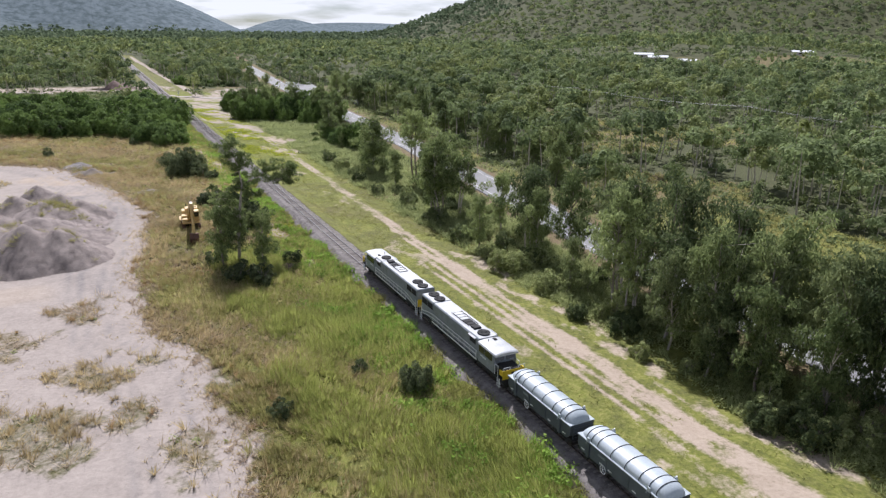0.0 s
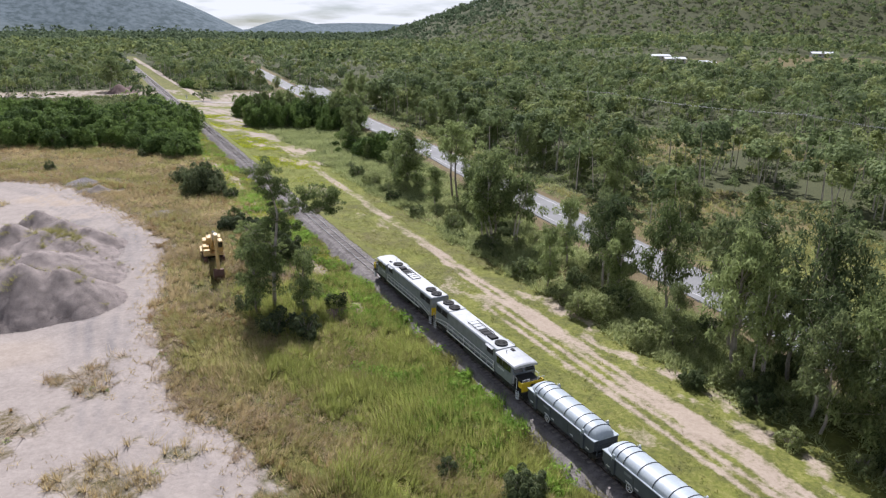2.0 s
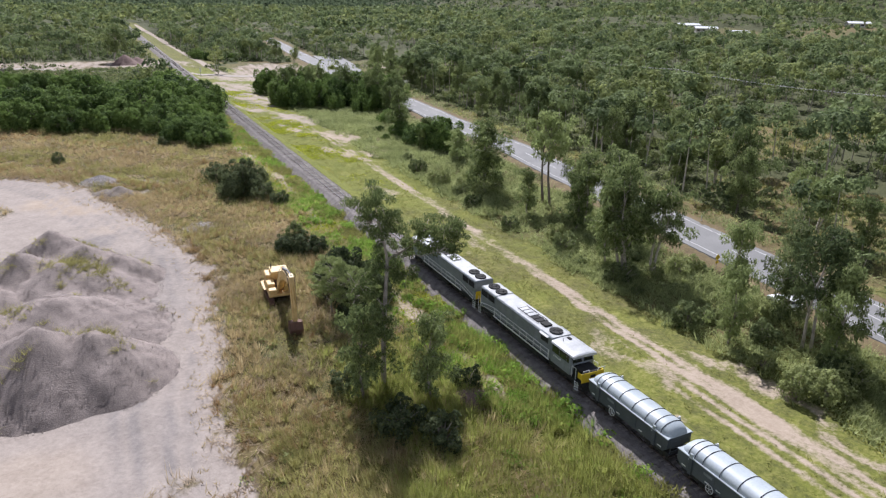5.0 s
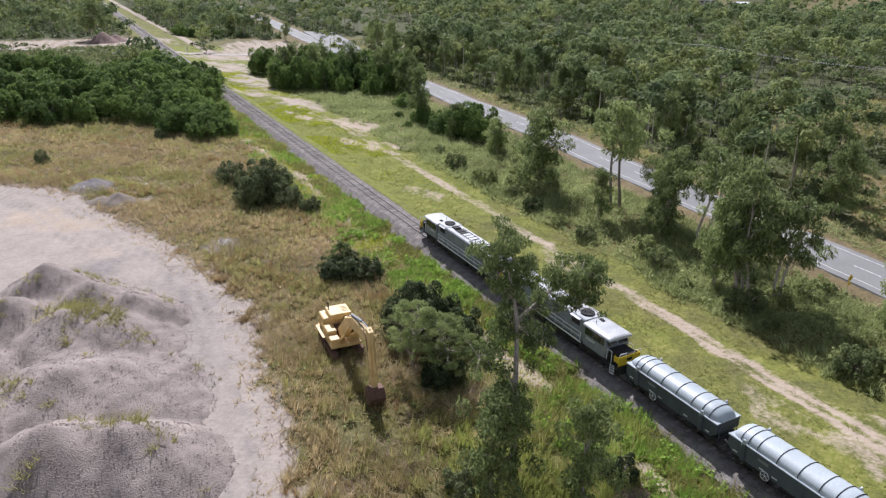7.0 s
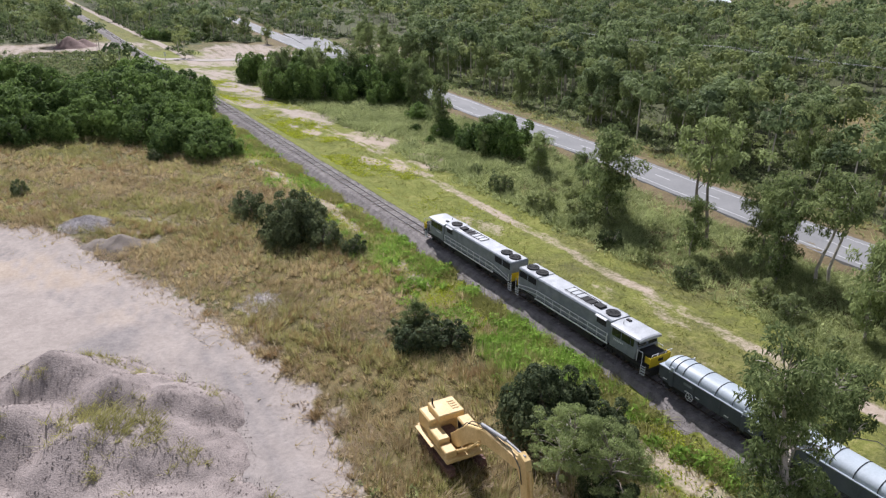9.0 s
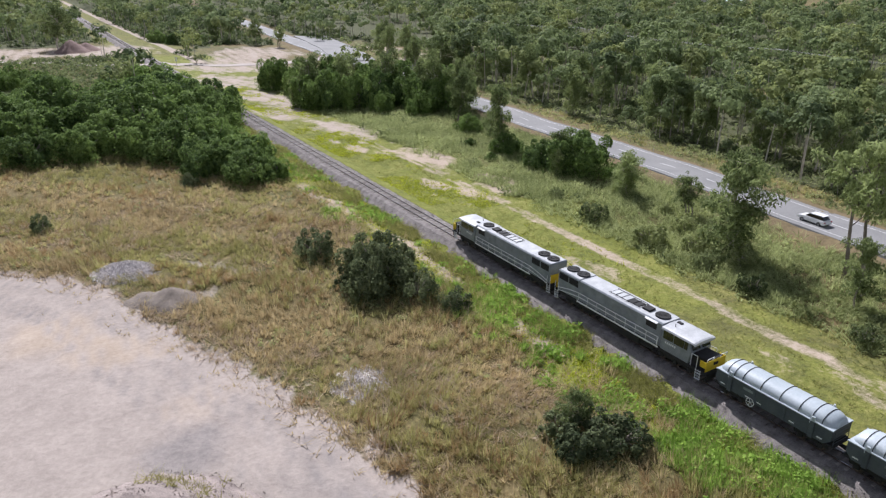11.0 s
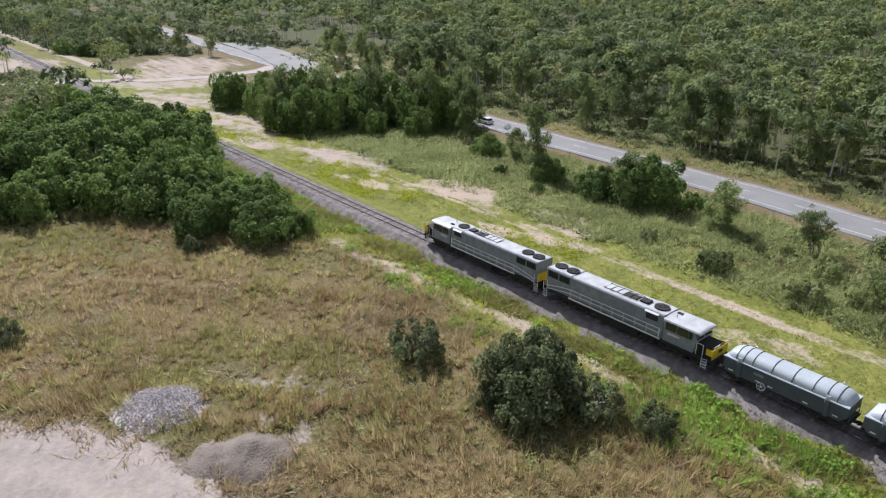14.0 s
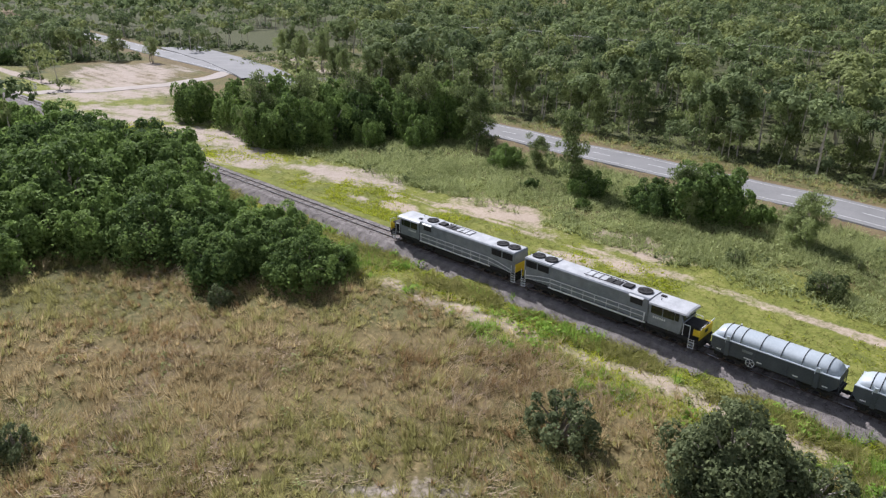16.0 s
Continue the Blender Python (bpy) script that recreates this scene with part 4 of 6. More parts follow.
tussocks("dry_tussocks", 42000, (-50, 33, 38, 300), 1.0, M_DRYGRASS, 51, "arching straw-coloured tussocks in the field", 26, field_dry)
tussocks("olive_tussocks", 42000, (-50, 33, 38, 300), 1.0, M_OLIVE, 52, "arching olive-green tussocks in the field", 26, field_green)
tussocks("russet_tussocks", 26000, (-50, 30, 60, 270), 0.95, M_RUSSET, 53, "arching russet-brown tussocks in the field", 24, russet)
tussocks("lush_tussocks", 28000, (16, 33.2, 36, 300), 0.95, M_WEED, 57, "lush green grass tussocks along the ballast", 26, lineside)
tussocks("tall_green_tussocks", 17000, (12, 33, 38, 118), 1.25, M_TALL, 60, "tall light-green grass beside the railway", 26, lambda x, y: field(x, y) * gaps(x, y) * weedy_edge(x, y) * np.clip(0.55 + 0.6 * wave(x, y, 7.0, 3.1), 0.08, 1) * smooth01(13, 18, x + 2 * wave(x, y, 5.0, 1.0)))
tussocks("rank_tussocks", 14000, (54, 90, 25, 330), 1.25, M_RANK, 54, "pale rank tussocks between railway and road", 24, roadside)
lumps("vines", 2600, (55, 88, 25, 335), 1.2, M_SHRUB, 55, "dark leafy creepers between railway and road", 40, 0.17, lambda x, y: roadside(x, y) * smooth01(0.15, 0.6, wave(x, y, 7.0, 3.6) + 0.4 * wave(x, y, 2.2, 0.2)))
lumps("scrub", 9000, (100, 330, 20, 430), 1.7, M_SHRUB, 56, "tangled scrub on the floor of the woodland", 22, 0.30, lambda x, y: (x > road_x(y) + 14) * np.clip(0.5 + 0.7 * wave(x, y, 14.0, 0.8), 0, 1))
tussocks("clearing_tussocks", 26000, (96, 270, 30, 270), 1.1, M_OLIVE, 58, "rank grass in the clearings beyond the road", 20, lambda x, y: clearing(x, y) * (x > road_x(y) + 9) * np.clip(0.55 + 0.5 * wave(x, y, 7.0, 0.3), 0.1, 1))
lumps("clearing_scrub", 2600, (96, 270, 30, 270), 1.5, M_SHRUB, 59, "round dull-green bushes in the clearings", 60, 0.2, lambda x, y: clearing(x, y) * (x > road_x(y) + 11) * smooth01(0.1, 0.6, wave(x, y, 11.0, 2.1) + 0.4 * wave(x, y, 3.0, 0.2)))
blades("dry_grass", 120000, (-44, 33, 38, 330), 0.95, 0.033, M_DRYGRASS, 31, "rank straw-coloured grass in the field", 6, field_dry)
blades("olive_grass", 100000, (-44, 33, 38, 330), 0.9, 0.034, M_OLIVE, 32, "rank olive-green grass in the field", 6, field_green)
blades("green_grass", 80000, (36, 92, 25, 340), 0.24, 0.05, M_GREENGRASS, 33, "short bright green grass beside the railway", 3, verge)
blades("roadside_grass", 70000, (54, 90, 25, 330), 1.1, 0.06, M_RANK, 34, "rank grass between railway and road", 4, roadside)
blades("yard_tufts", 22000, (-44, 10, 38, 235), 0.5, 0.045, M_DRYGRASS, 35, "sparse dry tufts in the sandy yard", 4, lambda x, y: np.clip(bare(x, y) * (0.9 * smooth01(0.75, 0.95, wave(x, y, 2.9, 4.4)) * smooth01(0.3, 0.7, wave(x, y, 13.0, 1.3)) + 0.75 * smooth01(2.0, -2.0, np.abs(x - yard_x(y) + 0.8) - 1.6) + 0.3 * smooth01(105, 70, y) * smooth01(0.0, 0.6, wave(x, y, 6.0, 0.6))), 0, 1))
lumps("lush_weeds", 7000, (16, 33.2, 36, 300), 1.0, M_WEED, 41, "lush green weeds along the ballast", 44, 0.155, lineside)
lumps("scrub", 15000, (54, 90, 25, 335), 0.9, M_RANK, 42, "low grey-green scrub beside the road", 20, 0.16, roadside)
lumps("scrub", 4200, (92, 170, 20, 420), 1.1, M_SHRUB, 43, "low scrub beyond the road", 18, 0.22, beyond)
blades("far_verge_grass", 22000, (88, 160, 25, 400), 1.0, 0.07, M_RANK, 37, "rank pale grass beyond the road", 4, lambda x, y: smooth01(6.2, 9, x - road_x(y)) * (x < road_x(y) + 34))
lumps("field_weeds", 4500, (-40, 30, 40, 300), 0.6, M_RANK, 44, "scattered dull-green weeds in the field", 20, 0.17, lambda x, y: field(x, y) * smooth01(0.0, 0.7, wave(x, y, 12, 2.9) + 0.5 * wave(x, y, 3.0, 1.0)))
blades("heap_tufts", 3800, (-24, 0, 114, 164), 0.75, 0.03, M_OLIVE, 36, "dry grass tufts on the gravel heap", 12, lambda x, y: (heap_h(x, y, HEAP) > 0) * np.clip(smooth01(0.25, 0.8, wave(x, y, 3.1, 0.7)) * 0.6 + smooth01(5, 2, np.hypot(x + 9, y - 147.5)), 0, 1), lambda x, y: np.maximum(heap_h(x, y, HEAP), 0))


def vivid(x, y):
    d = x - TRACK
    right = smooth01(3.4, 4.5, d) * smooth01(19, 12, d + 3 * wave(x, y, 9, 0.2)) * smooth01(170, 230, y)
    left = weedy_edge(x, y) * smooth01(-12, -8, d + 2 * wave(x, y, 7, 1.2)) * smooth01(90, 140, y)
    thin = smooth01(-0.25, 0.35, wave(x, y, 7.0, 1.8) + 0.3 * wave(x, y, 2.0, 0.4))
    return np.clip(right * thin + left * (0.35 + 0.65 * thin), 0, 1) * (1 - bare(x, y)) * (y < 335)


blades("edge_grass", 26000, (29.5, 33.2, 36, 330), 0.75, 0.05, M_GREENGRASS, 39, "ragged green grass at the foot of the ballast", 4, lambda x, y: weedy_edge(x, y) * smooth01(-0.6, 0.3, wave(x, y, 3.0, 1.3)))
blades("dead_grass", 15000, (-30, 14, 40, 222), 0.65, 0.05, M_DEAD, 40, "pinkish-brown dead grass round the sandy yard", 5, lambda x, y: smooth01(-1.6, -0.2, x - yard_x(y) + wave(x, y, 1.6, 0.4)) * smooth01(4.5, 1.0, x - yard_x(y) + 1.5 * wave(x, y, 5.0, 2.4)))
blades("dead_grass", 60000, (-40, 26, 60, 250), 0.8, 0.045, M_DEAD, 47, "patches of pinkish-brown dead grass in the field", 4, lambda x, y: field(x, y) * smooth01(0.05, 0.6, wave(x, y, 7.5, 2.2) + 0.3 * wave(x, y, 2.1, 0.9)))
blades("vivid_grass", 115000, (22, 56, 90, 335), 0.3, 0.07, M_VIVID, 38, "vivid yellow-green grass along the railway", 3, vivid)
lumps("scrub", 6500, (-150, 150, 420, 700), 1.9, M_SHRUB, 45, "tall scrub below the far woodland", 12, 0.42, lambda x, y: (~clearing(x, y)) * 1.0)
lumps("scrub", 5200, (-62, 30, 300, 432), 1.3, M_SHRUB, 46, "tall scrub behind the grove", 12, 0.3, lambda x, y: 1 - np.clip(1.5 * bare(x, y), 0, 1) * 1.0)


# ---- building blocks ----
def solid():
    return bmesh.new()


def add_box(bm, c, s, bevel=0.0, rx=0.0, ry=0.0, rz=0.0):
    m = Matrix.Translation(c) @ Euler((radians(rx), radians(ry), radians(rz))).to_matrix().to_4x4() @ Matrix.Diagonal((s[0], s[1], s[2], 1))
    got = bmesh.ops.create_cube(bm, size=1.0, matrix=m)
    if bevel:
        edges = list({e for v in got["verts"] for e in v.link_edges})
        bmesh.ops.bevel(bm, geom=edges, offset=bevel, segments=1, affect='EDGES')


def add_disc(bm, c, r, depth, axis="z", n=16, r2=None):
    turn = {"z": (0, 0, 0), "x": (0, radians(90), 0), "y": (radians(90), 0, 0)}[axis]
    m = Matrix.Translation(c) @ Euler(turn).to_matrix().to_4x4()
    bmesh.ops.create_cone(bm, cap_ends=True, segments=n, radius1=r, radius2=r if r2 is None else r2, depth=depth, matrix=m)


def add_rod(bm, a, b, r, n=6):
    a, b = Vector(a), Vector(b)
    m = Matrix.Translation((a + b) / 2) @ (b - a).to_track_quat("Z", "Y").to_matrix().to_4x4()
    bmesh.ops.create_cone(bm, cap_ends=True, segments=n, radius1=r, radius2=r, depth=(b - a).length, matrix=m)


def add_path(bm, pts, r, n=5):
    for a, b in zip(pts[:-1], pts[1:]):
        add_rod(bm, a, b, r, n)


def add_prism(bm, outline, x0, x1):
    """An outline in y and z, pushed from x0 to x1."""
    lo = [bm.verts.new((x0, y, z)) for y, z in outline]
    hi = [bm.verts.new((x1, y, z)) for y, z in outline]
    k = len(outline)
    bm.faces.new(lo[::-1]), bm.faces.new(hi)
    for i in range(k):
        bm.faces.new((lo[i], lo[(i + 1) % k], hi[(i + 1) % k], hi[i]))


def part(name, bm, material, parent=None, label=""):
    bmesh.ops.recalc_face_normals(bm, faces=bm.faces)
    me = bpy.data.meshes.new(name)
    bm.to_mesh(me)
    bm.free()
    me.materials.append(material)
    ob = new(name, me)
    ob.parent = parent
    if label:
        ob["label"] = label
    return ob


M_GREY = surface("grey_loco_paint", (0.13, 0.147, 0.163), (0.265, 0.288, 0.31), rough=0.42, scale=1.3, fine=13, bump=0.03)
M_ROOF = surface("pale_grey_roof_paint", (0.28, 0.29, 0.30), (0.53, 0.54, 0.55), rough=0.5, scale=1.1, fine=9, bump=0.03)
M_BLACK = surface("sooty_black_steel", (0.010, 0.010, 0.011), (0.034, 0.033, 0.032), rough=0.85, scale=1.5, fine=12)
M_GLASS = surface("dark_cab_glass", (0.008, 0.01, 0.012), (0.016, 0.018, 0.02), rough=0.08, bump=0.0, spec=0.7)
M_YELLOW = surface("safety_yellow_paint", (0.55, 0.38, 0.015), (0.72, 0.52, 0.03), rough=0.45, scale=2, fine=12, bump=0.03)
M_WHITE = surface("white_painted_steel", (0.60, 0.61, 0.62), (0.78, 0.79, 0.80), rough=0.5, bump=0.02)
M_WAGON = surface("dark_green_grey_wagon_paint", (0.052, 0.063, 0.078), (0.098, 0.112, 0.132), rough=0.5, scale=0.8, fine=8, obj=0.2)
M_LID = surface("pale_blue_grey_wagon_lid", (0.33, 0.375, 0.40), (0.47, 0.515, 0.545), rough=0.42, scale=0.6, fine=7, bump=0.05, obj=0.15)
M_EXC = surface("faded_yellow_machine_paint", (0.46, 0.29, 0.10), (0.78, 0.58, 0.27), rough=0.5, scale=0.9, fine=9, bump=0.05)
M_RUST = surface("rusty_worn_steel", (0.07, 0.035, 0.025), (0.20, 0.11, 0.08), rough=0.8, scale=1.4, fine=11)
M_RUBBER = surface("black_rubber", (0.015, 0.015, 0.015), (0.03, 0.03, 0.03), rough=0.9)
M_CAR = surface("white_car_paint", (0.74, 0.74, 0.75), (0.82, 0.82, 0.83), rough=0.2, bump=0.0)
M_TAIL = surface("red_tail_light", (0.25, 0.01, 0.01), (0.4, 0.02, 0.02), rough=0.2, bump=0.0)
M_POLE = surface("weathered_timber_pole", (0.20, 0.17, 0.15), (0.42, 0.37, 0.33), rough=0.9)
M_WIRE = surface("dull_aluminium_wire", (0.22, 0.22, 0.22), (0.32, 0.32, 0.32), rough=0.6, metal=0.3, bump=0.0)
M_DIRT = surface("reddish_earth_heap", (0.13, 0.085, 0.075), (0.27, 0.185, 0.16), rough=0.95, scale=0.5, fine=6, bump=0.8)
M_ROCK = surface("broken_grey_stone", (0.32, 0.29, 0.285), (0.74, 0.68, 0.66), rough=0.9, scale=2.0, fine=14, island=0.7, bump=1.0, depth=0.15)
M_MOUND = surface("brown_grey_earth", (0.11, 0.092, 0.078), (0.27, 0.225, 0.185), rough=0.95, scale=0.6, fine=6, bump=0.9, depth=0.12)
M_HOUSE = surface("pale_weatherboard", (0.45, 0.43, 0.40), (0.6, 0.58, 0.55), rough=0.8)
M_TIN = surface("white_sheet_roof", (0.75, 0.76, 0.78), (0.86, 0.87, 0.88), rough=0.35, bump=0.0)


# ---- heaps in the yard ----
def heap(name, cx, cy, rx, ry, cones, step, mat, label, rough=0.12, seed=1):
    """A tipped heap: the highest of several cones, with an uneven skin, closed at the foot."""
    xs, ys = np.arange(-rx, rx + step, step), np.arange(-ry, ry + step, step)
    X, Y = np.meshgrid(xs, ys)
    x, y = X.ravel() + cx, Y.ravel() + cy
    h = heap_h(x, y, cones, seed)
    jitter = np.random.default_rng(seed).normal(size=len(x))
    h = h + (h > -0.2) * (rough * wave(x, y, 1.1, seed + 1.0) + rough * 0.4 * jitter)
    z = ground_z(x, y) + np.maximum(h, -0.4)
    ny, nx = X.shape
    i = np.arange(nx * ny).reshape(ny, nx)
    f = np.stack([i[:-1, :-1], i[:-1, 1:], i[1:, 1:], i[1:, :-1]], -1).reshape(-1, 4)
    f = f[(h[f] > -0.35).any(1)]
    ob = new(name, mesh_np(name, np.stack([x, y, z], 1), f, [mat], smooth=True))
    return tagged(ob, label, "gravel heap")


gravel = heap("gravel_heap", -13, 140, 17, 27, HEAP, 0.5, M_GRAVEL, "long heap of pinkish-grey crushed gravel with grass tufts", 0.14, 1)


def heap_stones(count):
    """Coarse stones that lie loose over the long heap and at its foot."""
    r = np.random.default_rng(15)
    x, y = r.uniform(-30, 4, count), r.uniform(113, 167, count)
    h = heap_h(x, y, HEAP)
    keep = h > -0.25
    x, y, h = x[keep], y[keep], np.maximum(h[keep], 0)
    n = len(x)
    size = r.uniform(0.025, 0.07, n)[:, None, None]
    shape = np.array([(1, 0, 0), (-0.6, 0.9, 0), (-0.6, -0.9, 0), (0, 0, 1.1)])[None] * r.uniform(0.6, 1.3, (n, 4, 1))
    v = shape * size + np.stack([x, y, ground_z(x, y) + h + 0.02], 1)[:, None, :]
    f = np.array([(0, 1, 3), (1, 2, 3), (2, 0, 3)])[None] + np.arange(n)[:, None, None] * 4
    ob = tagged(new("loose_stones", mesh_np("loose_stones", v.reshape(-1, 3), f.reshape(-1, 3), [M_GRAVEL])), kind="stuff")
    ob.parent = gravel


heap_stones(26000)


def stone_pile(cx, cy, r, h, count, mat, label, seed):
    """A low heap of loose broken stones."""
    rng = np.random.default_rng(seed)
    root = heap("stone_heap", cx, cy, r * 1.3, r * 1.3, [(cx, cy, h, r * 1.15)], 0.35, mat, label, 0.05, seed)
    a, q = rng.uniform(0, math.tau, count), np.sqrt(rng.uniform(0, 1, count)) * r * rng.choice([1.0, 1.15, 1.3], count, p=[0.6, 0.33, 0.07])
    x, y = cx + np.cos(a) * q, cy + np.sin(a) * q
    z = ground_z(x, y) + np.maximum(heap_h(x, y, [(cx, cy, h, r * 1.15)], seed), 0) + 0.02
    s = rng.uniform(0.06, 0.15, count)
    cube = np.array([(1, 0, 0), (-1, 0, 0), (0, 1, 0), (0, -1, 0), (0, 0, 0.8), (0, 0, -0.8)], float)
    fc = np.array([(0, 2, 4), (2, 1, 4), (1, 3, 4), (3, 0, 4), (2, 0, 5), (1, 2, 5), (3, 1, 5), (0, 3, 5)])
    v = cube[None] * s[:, None, None] * rng.uniform(0.6, 1.3, (count, 6, 1)) + np.stack([x, y, z], 1)[:, None, :]
    f = fc[None] + np.arange(count)[:, None, None] * 6
    ob = tagged(new("loose_stones", mesh_np("loose_stones", v.reshape(-1, 3), f.reshape(-1, 3), [M_ROCK])), kind="stuff")
    ob.parent = root


stone_pile(-5.0, 205.5, 3.2, 1.45, 5200, M_ROCK, "low heap of broken pale grey stone in grass", 3)
stone_pile(9.0, 168.6, 2.4, 0.5, 1500, M_ROCK, "flat spill of broken grey stone in grass", 4)
heap("earth_heap", -2.2, 194.5, 5, 5, [(-2.0, 194.5, 1.7, 3.3), (-4.3, 196, 1.0, 2.4)], 0.35, M_MOUND, "low mound of brown earth at the edge of the yard", 0.10, 5)
heap("earth_heap", 14, 456, 16, 16, [(13, 452, 5.0, 7), (19, 456, 3.2, 6)], 0.7, M_DIRT, "heap of reddish earth near the crossing", 0.1, 6)
heap("earth_heap", 24.5, 103.5, 3.5, 3.5, [(24.5, 103.5, 0.9, 2.4)], 0.35, M_DIRT, "small mound of reddish earth in the weeds", 0.12, 7)
rng = np.random.default_rng(77)


# ---- railway ----
def make_track():
    y0, y1 = -60.0, 950.0
    ys = np.arange(y0, y1 + 1, 0.8)
    k = len(ys)
    nz = 0.12 * wave(ys, ys * 0.3, 3.0) + 0.1 * wave(ys, ys * 0.7, 1.1)
    prof = [(-3.4, -0.85, 1), (-2.6, -0.42, 0.8), (-1.75, 0.17, 0.4), (-1.35, 0.24, 0), (1.35, 0.24, 0), (1.8, 0.17, 0.4), (2.9, -0.6, 1)]
    v = np.concatenate([np.stack([TRACK + o + np.sign(o) * nz * w * 2, ys, np.full(k, h)], 1) for o, h, w in prof])
    i = np.arange(k - 1)
    f = np.concatenate([np.stack([i + a * k, i + (a + 1) * k, i + (a + 1) * k + 1, i + a * k + 1], 1) for a in range(len(prof) - 1)])
    track = tagged(new("railway_track", mesh_np("railway_track", v, f, [M_BALLAST])), "single narrow-gauge track on grey stone ballast", "railway", kind="structure")
    r = np.random.default_rng(9)
    count = 15000
    y = r.uniform(30, 300, count)
    side = r.choice([-1, 1], count)
    o = np.where(side < 0, -r.uniform(1.1, 3.4, count), r.uniform(1.1, 2.9, count))
    z = np.interp(o, [-3.5, -2.7, -1.75, -1.35, 1.35, 1.9, 3.2], [-0.74, -0.42, 0.17, 0.24, 0.24, 0.17, -0.6])
    s = r.uniform(0.03, 0.075, count)
    tet = np.array([(1, 0, 0), (-0.6, 0.9, 0), (-0.6, -0.9, 0), (0, 0, 1.2)])
    fc = np.array([(0, 1, 3), (1, 2, 3), (2, 0, 3)])
    a = r.uniform(0, 6.28, count)
    vx = np.cos(a)[:, None] * tet[None, :, 0] - np.sin(a)[:, None] * tet[None, :, 1]
    vy = np.sin(a)[:, None] * tet[None, :, 0] + np.cos(a)[:, None] * tet[None, :, 1]
    v = np.stack([vx * s[:, None] + (TRACK + o)[:, None], vy * s[:, None] + y[:, None], tet[None, :, 2] * s[:, None] + z[:, None]], 2)
    f = fc[None] + np.arange(count)[:, None, None] * 4
    st = tagged(new("ballast_stones", mesh_np("ballast_stones", v.reshape(-1, 3), f.reshape(-1, 3), [M_BALLAST])), kind="stuff")
    st.parent = track
    for x in (-0.6, 0.6):
        for nm, w, h, zc, mt in (("rail", 0.075, 0.13, 0.345, M_STEEL), ("rail_head", 0.06, 0.012, 0.416, M_RAILTOP)):
            bm = solid()
            add_box(bm, (TRACK + x, (y0 + y1) / 2, zc), (w, y1 - y0, h))
            part(nm, bm, mt, track)
    for x in (-0.35, 0.35):
        bm = solid()
        add_box(bm, (TRACK + x, 318, 0.335), (0.07, 46, 0.11))
        part("check_rail", bm, M_STEEL, track)
    return track


def make_sleepers(track):
    bm = solid()
    add_box(bm, (0, 0, 0), (2.15, 0.23, 0.10), 0.015)
    first = part("sleeper", bm, M_SLEEPER, track)
    first.location = (TRACK, 90.0, 0.245)
    for k in range(1, 300):
        ob = first.copy()
        scene.collection.objects.link(ob)
        ob.location = (TRACK + rng.normal() * 0.02, 90.0 + 0.66 * k, 0.245)
        ob.rotation_euler = (0, 0, rng.normal() * 0.012)
    pieces = []
    for k in range(600):
        y = 90.0 - 0.66 * (k + 1) if k < 120 else 288.0 + 0.66 * (k - 120)
        pieces.append(box(TRACK, y, 0.245, 2.15, 0.23, 0.10))
    v, f = joined(pieces)
    ob = tagged(new("far_sleepers", mesh_np("far_sleepers", v, f, [M_SLEEPER])), kind="stuff")
    ob.parent = track


def box(cx, cy, cz, sx, sy, sz):
    v = np.array([(cx + a * sx / 2, cy + b * sy / 2, cz + c * sz / 2) for c in (-1, 1) for b in (-1, 1) for a in (-1, 1)])
    f = np.array([(0, 2, 3, 1), (4, 5, 7, 6), (0, 1, 5, 4), (2, 6, 7, 3), (0, 4, 6, 2), (1, 3, 7, 5)])
    return v, f


track = make_track()

# ---- side road, layby and small roadside things ----
def flat_road(name, pts, half, lift, mat, label):
    """A road laid on the ground along points, with real edges."""
    P = []
    for a, b in zip(pts[:-1], pts[1:]):
        n = max(2, int(math.dist(a, b) / 2.0))
        P += [(a[0] + (b[0] - a[0]) * i / n, a[1] + (b[1] - a[1]) * i / n) for i in range(n)]
    P = np.array(P + [pts[-1]], float)
    d = np.gradient(P, axis=0)
    d /= np.linalg.norm(d, axis=1)[:, None]
    nrm = np.stack([-d[:, 1], d[:, 0]], 1)
    rows = []
    for o, h in ((-half - 0.1, -0.4), (-half, 0), (0, 0.05), (half, 0), (half + 0.1, -0.4)):
        q = P + nrm * o
        rows.append(np.concatenate([q, (np.maximum(ground_z(q[:, 0], q[:, 1]), ground_z(P[:, 0], P[:, 1])) + lift + h)[:, None]], 1))
    k = len(P)
    i = np.arange(k - 1)
    f = np.concatenate([np.stack([i + a * k, i + a * k + 1, i + (a + 1) * k + 1, i + (a + 1) * k], 1) for a in range(4)])
    return tagged(new(name, mesh_np(name, np.concatenate(rows), f, [mat])), label, "road", kind="structure")


M_GRAVELROAD = surface("pale_gravel_road", (0.29, 0.25, 0.22), (0.42, 0.37, 0.33), rough=0.95, scale=0.3, fine=5, bump=0.3)
flat_road("side_road", [(104, 392), (92, 387), (74, 383), (56, 389), (44, 392), (36, 393), (20, 402), (0, 420), (-40, 445)], 3.1, 0.07, M_GRAVELROAD, "pale gravel side road over the level crossing")
flat_road("layby", [(104, 372), (110, 392), (117, 420), (122, 450), (126, 475)], 8.0, 0.40, M_ROAD, "wide pale asphalt layby beside the highway")


